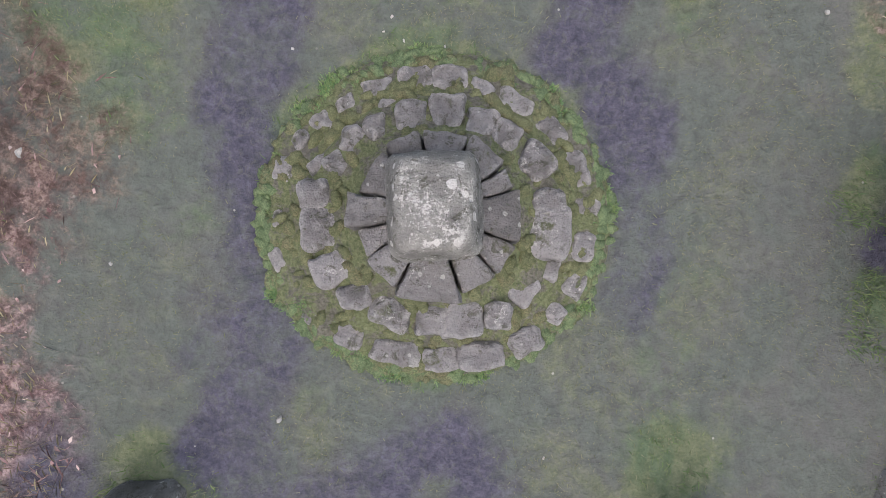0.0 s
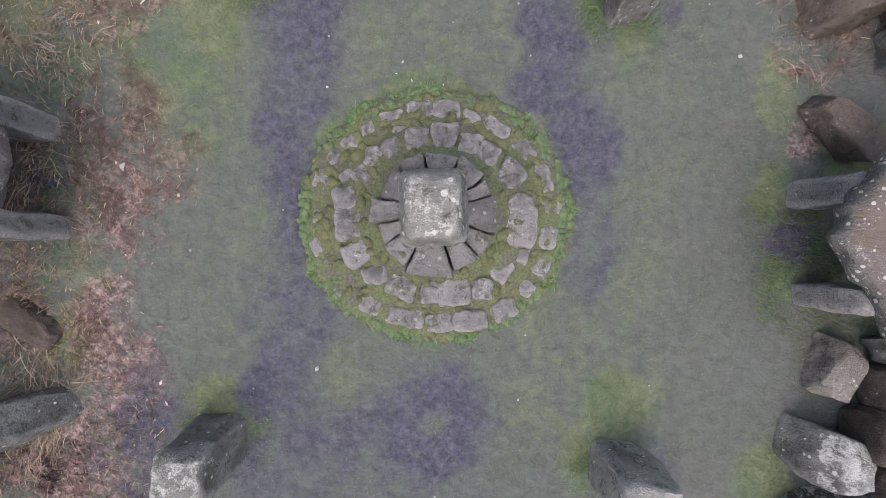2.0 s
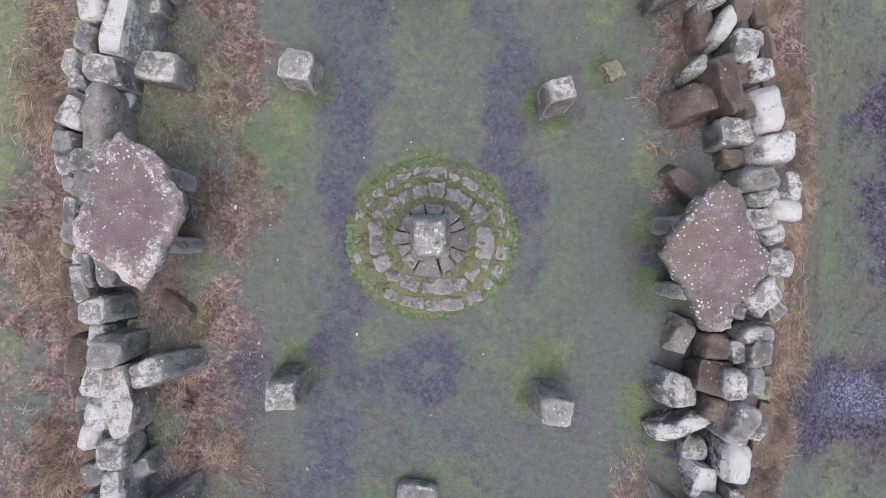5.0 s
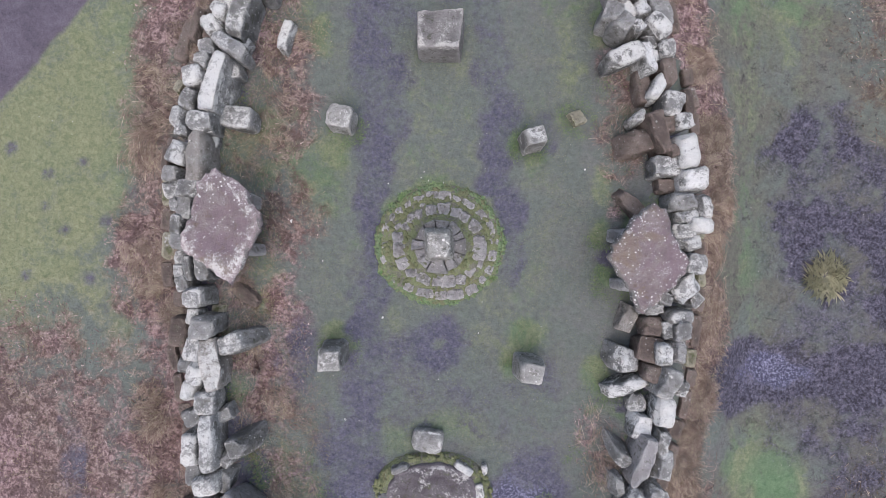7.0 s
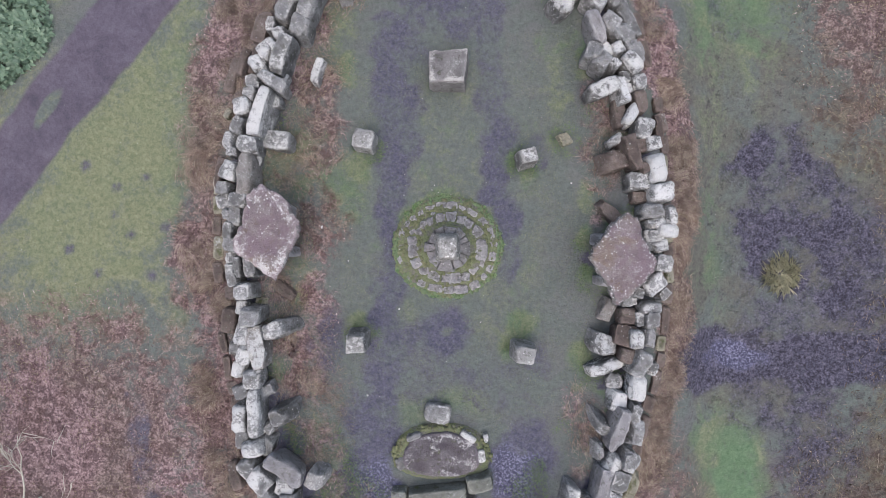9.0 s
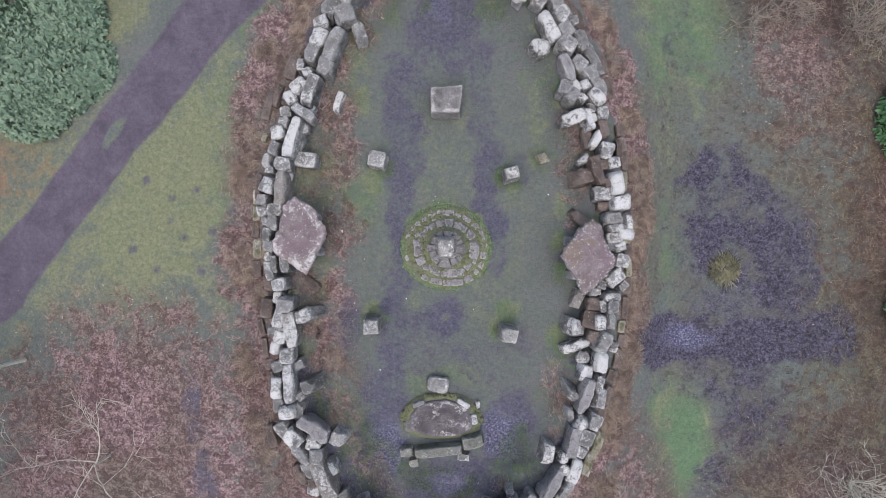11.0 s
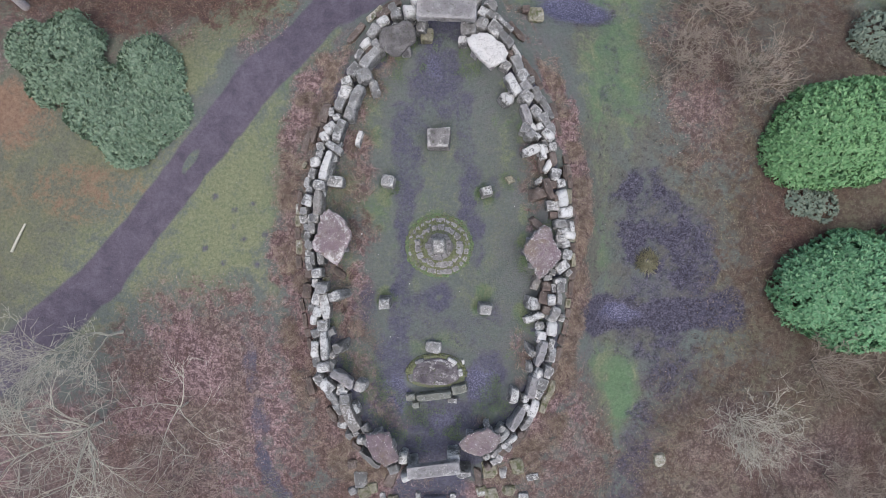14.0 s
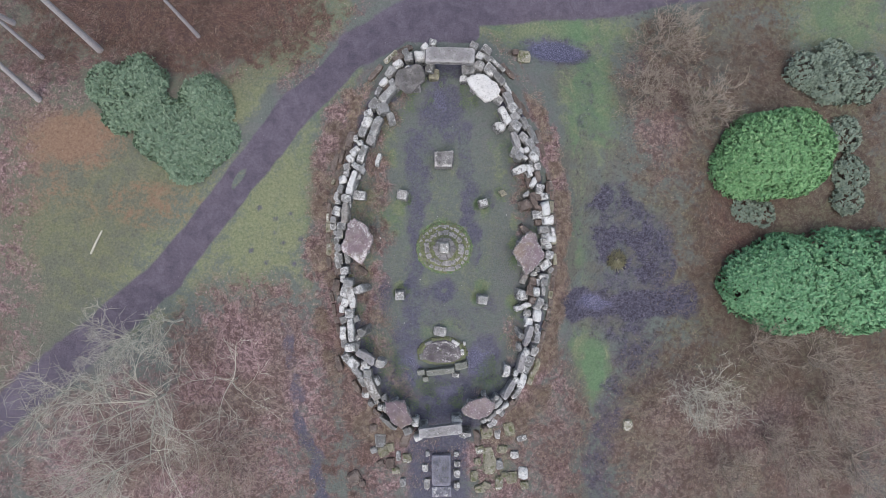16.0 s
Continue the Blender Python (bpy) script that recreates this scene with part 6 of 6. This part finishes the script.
def grow(rnd, verts, faces, start, way, length, radius, level, levels, kids, droop):
    steps = (7, 5, 3, 2)[min(level, 3)]
    points, d = [start], way.normalized()
    for _ in range(steps):
        d = (d + Vector((rnd.uniform(-1, 1), rnd.uniform(-1, 1), rnd.uniform(-1, 1))) * (0.27 if level else 0.24) + Vector((0, 0, droop))).normalized()
        points.append(points[-1] + d * length / steps)
    radii = [radius * (1 - 0.75 * i / steps) for i in range(steps + 1)]
    tube(verts, faces, points, radii, 6 if level == 0 else 4 if level == 1 else 3)
    if level + 1 < levels:
        for k in range(kids[level]):
            t = rnd.uniform(0.25, 1.0)
            i = min(int(t * steps), steps - 1)
            p = points[i].lerp(points[i + 1], t * steps - i)
            side = Vector((rnd.uniform(-1, 1), rnd.uniform(-1, 1), rnd.uniform(-0.35, 0.6))).normalized()
            grow(rnd, verts, faces, p, d * 0.7 + side * 0.8, length * rnd.uniform(0.42, 0.72), max(radius * 0.55 * (1 - 0.35 * t), 0.014), level + 1, levels, kids, droop)


def bare_tree(name, x, y, height, spread, stems, seed, kids=(6, 5, 4), radius=0.16, material=None, label="bare pale-barked winter tree with spreading thin branches", hub=1.2):
    """A leafless tree: a short trunk and limbs that fan out."""
    rnd = random.Random(seed)
    z = ground_at(x, y) - 0.1
    tree = tagged(base(name, x, y, z), label, "tree" if height > 3 else "shrub")
    tv, tf = [], []
    tube(tv, tf, [Vector((0, 0, 0)), Vector((0.03, 0.02, hub * 0.5)), Vector((0, 0, hub))], [radius * 1.7, radius * 1.3, radius * 1.15], 9)
    trunk = mesh_object("trunk", tv, tf, material or BARK)
    trunk.matrix_world = Matrix.Translation((x, y, z))
    under(trunk, tree)
    for k in range(stems):
        a = 2 * math.pi * (k + rnd.uniform(-0.3, 0.3)) / stems
        out = rnd.uniform(0.5, 1.0)
        way = Vector((math.cos(a) * spread * out, math.sin(a) * spread * out, height * rnd.uniform(0.5, 1.0)))
        verts, faces = [], []
        grow(rnd, verts, faces, Vector((0, 0, hub * rnd.uniform(0.7, 0.98))), way, way.length * 0.78, radius * rnd.uniform(0.6, 0.95), 0, 4, kids, 0.02)
        limb = mesh_object("limb", verts, faces, material or BARK)
        limb.matrix_world = Matrix.Translation((x, y, z))
        under(limb, tree)
    return tree


def tall_birch(x, y, height, seed, radius=0.17, lean=(0.0, 0.0)):
    rnd = random.Random(seed)
    z = ground_at(x, y) - 0.1
    tree = tagged(base("birch_tree", x, y, z), "tall leafless birch with a smooth pale trunk", "tree", "birches at the wood's edge")
    points = [Vector((lean[0] * t, lean[1] * t, height * t)) for t in (0, 0.15, 0.35, 0.55, 0.75, 1.0)]
    verts, faces = [], []
    tube(verts, faces, points, [radius * k for k in (1.25, 1.0, 0.85, 0.66, 0.45, 0.12)], 10)
    trunk = mesh_object("trunk", verts, faces, BIRCH)
    trunk.matrix_world = Matrix.Translation((x, y, z))
    under(trunk, tree)
    verts, faces = [], []
    for _ in range(16):
        t = rnd.uniform(0.5, 0.97)
        a = rnd.uniform(0, 2 * math.pi)
        p = Vector((lean[0] * t, lean[1] * t, height * t))
        grow(rnd, verts, faces, p, Vector((math.cos(a), math.sin(a), 0.7)), rnd.uniform(1.2, 2.6), 0.035, 1, 4, (0, 5, 4), -0.02)
    crown = mesh_object("crown", verts, faces, BARK)
    crown.matrix_world = Matrix.Translation((x, y, z))
    under(crown, tree)
    return tree


def evergreen(name, x, y, lobes, material, leaf, density, seed, label, category, lumpy=0.3):
    """A dense bush: a stem with limbs under a lumpy crown of single leaves. lobes: x, y, z, radius, flatness."""
    rng = np.random.default_rng(seed)
    rnd = random.Random(seed)
    z0 = ground_at(x, y) - 0.1
    bush = tagged(base(name, x, y, z0), label, category)
    verts, faces = [], []
    for lx, ly, lz, lr, flat in lobes:
        tip = Vector((lx, ly, lz + lr * flat * 0.55))
        tube(verts, faces, [Vector((lx * 0.15, ly * 0.15, 0)), tip * 0.5, tip], [0.12, 0.09, 0.03], 7)
        for _ in range(9):
            d = Vector((rnd.uniform(-1, 1), rnd.uniform(-1, 1), rnd.uniform(-0.1, 0.9))).normalized() * lr * 0.85
            d.z *= flat
            tube(verts, faces, [tip * 0.6, tip * 0.7 + d * 0.5, Vector((lx, ly, lz)) + d], [0.05, 0.035, 0.012], 5)
    trunk = mesh_object("trunk", verts, faces, DARKBARK)
    trunk.matrix_world = Matrix.Translation((x, y, z0))
    under(trunk, bush)
    allv = []
    for lx, ly, lz, lr, flat in lobes:
        # shoots over the dome, each a rosette of leaves
        n = int(density * lr * lr / 11)
        v = rng.normal(size=(n, 3))
        v /= np.linalg.norm(v, axis=1, keepdims=True)
        v[:, 2] = np.where(v[:, 2] < -0.2, -v[:, 2], v[:, 2])
        spot = v * lr
        lump = rough_noise(spot[:, 0] + lx, spot[:, 1] + ly + spot[:, 2], 1.3, seed)
        r = lr * (1 + lumpy * lump - 0.12 * rng.random(n) ** 3)
        p = v * r[:, None]
        p[:, 2] *= flat
        p += np.array([lx, ly, lz])
        out = v * np.array([1, 1, 1 / flat])
        out /= np.linalg.norm(out, axis=1, keepdims=True)
        hold = p[:, 2] > 0.12
        p, out = np.repeat(p[hold], 9, 0), np.repeat(out[hold], 9, 0)
        d = rng.normal(size=p.shape)
        d -= (d * out).sum(1, keepdims=True) * out
        d /= np.linalg.norm(d, axis=1, keepdims=True)
        d = d + out * rng.uniform(0.05, 1.0, (len(p), 1))
        d /= np.linalg.norm(d, axis=1, keepdims=True)
        s = np.cross(d, out)
        s /= np.linalg.norm(s, axis=1, keepdims=True)
        l = (leaf * rng.uniform(0.6, 1.3, len(p)))[:, None]
        p = p - out * leaf * rng.uniform(0, 0.7, (len(p), 1))
        allv.append(np.stack([p, p + d * l * 0.5 + s * l * 0.22 + out * l * 0.06, p + d * l, p + d * l * 0.5 - s * l * 0.22 + out * l * 0.06], 1))
    v = np.concatenate(allv)
    n = len(v)
    me = bpy.data.meshes.new("crown")
    me.vertices.add(4 * n)
    me.vertices.foreach_set("co", v.ravel())
    me.loops.add(4 * n)
    me.loops.foreach_set("vertex_index", np.arange(4 * n))
    me.polygons.add(n)
    me.polygons.foreach_set("loop_start", np.arange(n) * 4)
    me.update(calc_edges=True)
    me.materials.append(material)
    crown = new("crown", me)
    crown.matrix_world = Matrix.Translation((x, y, z0))
    under(crown, bush)
    return bush


evergreen("evergreen_bush", 26.0, 7.6, [(-0.5, 0.0, 0.8, 3.5, 0.72), (1.2, 0.4, 0.9, 3.4, 0.75), (-1.9, -0.9, 0.5, 2.5, 0.7), (1.9, -0.5, 0.6, 2.8, 0.72)], FRESH, 0.25, 2000, 41, "dense rounded bright green evergreen bush", "bush", 0.14)
evergreen("evergreen_bush", 26.4, -2.6, [(-1.2, 0.0, 0.7, 3.0, 0.72), (1.0, -0.5, 0.9, 3.5, 0.72), (0.6, 0.9, 0.8, 3.1, 0.72)], DEEP, 0.27, 1700, 42, "dense deep green evergreen bush", "bush", 0.18)
evergreen("evergreen_bush", 32.4, -2.2, [(-1.4, 0.3, 1.0, 3.9, 0.72), (2.0, 0.1, 1.0, 3.9, 0.72), (0.2, -0.9, 0.9, 3.5, 0.7)], DEEP, 0.28, 1200, 43, "broad deep green evergreen bush", "bush", 0.18)
evergreen("rhododendron_bush", -24.4, 12.6, [(0, 0, 0.4, 2.4, 0.42), (-2.0, 0.8, 0.3, 1.8, 0.42), (1.2, -1.2, 0.3, 2.0, 0.42), (0.6, 1.0, 0.4, 2.0, 0.42), (-0.8, -1.3, 0.2, 1.7, 0.42)], OLIVE, 0.24, 2300, 44, "grey-green rhododendron bush with glossy leaves", "bush", 0.5)
evergreen("rhododendron_bush", -18.6, 12.2, [(0, 0, 0.3, 1.9, 0.45), (0.7, -0.9, 0.3, 1.5, 0.45), (-0.9, 0.6, 0.2, 1.3, 0.42)], OLIVE, 0.24, 2300, 45, "small grey-green rhododendron bush", "bush", 0.5)
evergreen("rhododendron_bush", -20.6, 8.4, [(0, 0, 0.4, 2.3, 0.42), (-1.8, 0.9, 0.3, 1.9, 0.42), (1.9, 0.4, 0.3, 2.0, 0.42), (0.4, -1.0, 0.3, 1.9, 0.42), (3.1, 0.9, 0.2, 1.5, 0.42), (0.6, 1.6, 0.3, 1.9, 0.42), (-0.9, 2.1, 0.2, 1.6, 0.42)], OLIVE, 0.24, 2300, 46, "spreading grey-green rhododendron bush beside the path", "bush", 0.5)
evergreen("holly_bush", 32.6, 9.5, [(0, 0, 0.3, 1.5, 0.36), (0.4, -3.2, 0.3, 1.4, 0.36), (0.2, -5.4, 0.3, 1.2, 0.36)], HOLLY, 0.24, 1300, 47, "thin bluish green bush under the trees", "bush", 0.5)
evergreen("holly_bush", 24.6, 3.5, [(0, 0, 0.2, 1.1, 0.36), (1.4, -0.5, 0.2, 1.1, 0.36)], HOLLY, 0.22, 1300, 48, "low bluish green bush in brown litter", "bush", 0.5)
evergreen("holly_bush", 31.6, 13.6, [(0, 0, 0.4, 2.0, 0.45), (-2.0, 1.0, 0.3, 1.6, 0.45), (2.2, 0.4, 0.4, 1.9, 0.45), (0.4, 2.2, 0.3, 1.6, 0.32)], HOLLY, 0.24, 1300, 49, "dull green evergreen bush at the wood's edge", "bush", 0.5)

bare_tree("bare_tree", -22.4, -11.2, 6.0, 6.5, 8, 101, (6, 5, 3), 0.085)
bare_tree("bare_tree", -24.4, -6.4, 4.0, 3.4, 6, 102, (5, 5, 3), 0.06)
bare_tree("bare_tree", -20.9, -5.2, 4.5, 1.8, 3, 103, (6, 5, 3), 0.075)
bare_tree("bare_tree", -29.6, -10.6, 4.0, 3.6, 5, 104, (5, 4, 3), 0.055)
bare_tree("bare_tree", -17.2, -15.5, 3.4, 4.4, 7, 105, (6, 5, 3), 0.04, TWIG)
bare_tree("bare_tree", -25.8, -17.0, 5.0, 4.6, 7, 106, (6, 5, 3), 0.055)
bare_tree("bare_tree", -16.4, -9.8, 2.0, 5.0, 4, 107, (4, 3, 2), 0.04)
for i, (tx, ty, th, ts, ns) in enumerate(((20.5, -11.4, 3.0, 3.0, 9), (31.2, -12.2, 3.2, 3.4, 8), (26.2, -15.2, 2.6, 2.6, 6), (29.0, -16.5, 2.8, 3.2, 6),
                                          (22.8, -17.6, 2.4, 2.6, 6), (25.2, -7.4, 3.2, 2.4, 5), (29.6, -8.6, 3.0, 3.0, 5), (33.5, -17.0, 3.0, 3.6, 6))):
    bare_tree("bare_shrub", tx, ty, th, ts, ns, 120 + i, (6, 6, 3), 0.045, BARK if i == 0 else TWIG, "leafless grey-brown shrub with arching thin twigs", hub=0.35)
for i, (tx, ty, th, ts) in enumerate(((18.6, 17.0, 2.6, 3.2), (20.5, 11.5, 2.4, 2.8), (16.5, 13.0, 2.0, 2.2))):
    bare_tree("bare_shrub", tx, ty, th, ts, 8, 140 + i, (6, 5, 4), 0.035, TWIG, "leafless brownish shrub in dead bracken", hub=0.3)
tall_birch(-27.8, 16.6, 14, 151, 0.24, (-0.4, 4.0))
tall_birch(-32.2, 12.4, 12, 152, 0.2, (0.4, 5.5))
tall_birch(-32.4, 16.0, 11, 153, 0.15, (0.3, 3.5))
tall_birch(-19.9, 17.8, 11, 154, 0.14, (-0.3, 1.6))
tall_birch(-35.0, 19.0, 12, 155, 0.2, (-1.0, 0.5))

log_v, log_f = [], []
tube(log_v, log_f, [Vector((-0.45, -0.9, 0)), Vector((0.02, 0.05, 0.03)), Vector((0.45, 0.95, 0))], [0.08, 0.075, 0.06], 9)
log = mesh_object("fallen_branch", log_v, log_f, BARK)
log.location = (-27.6, 1.0, ground_at(-27.6, 1.0) + 0.06)
tagged(log, "pale fallen branch lying on rough grass", "branch")
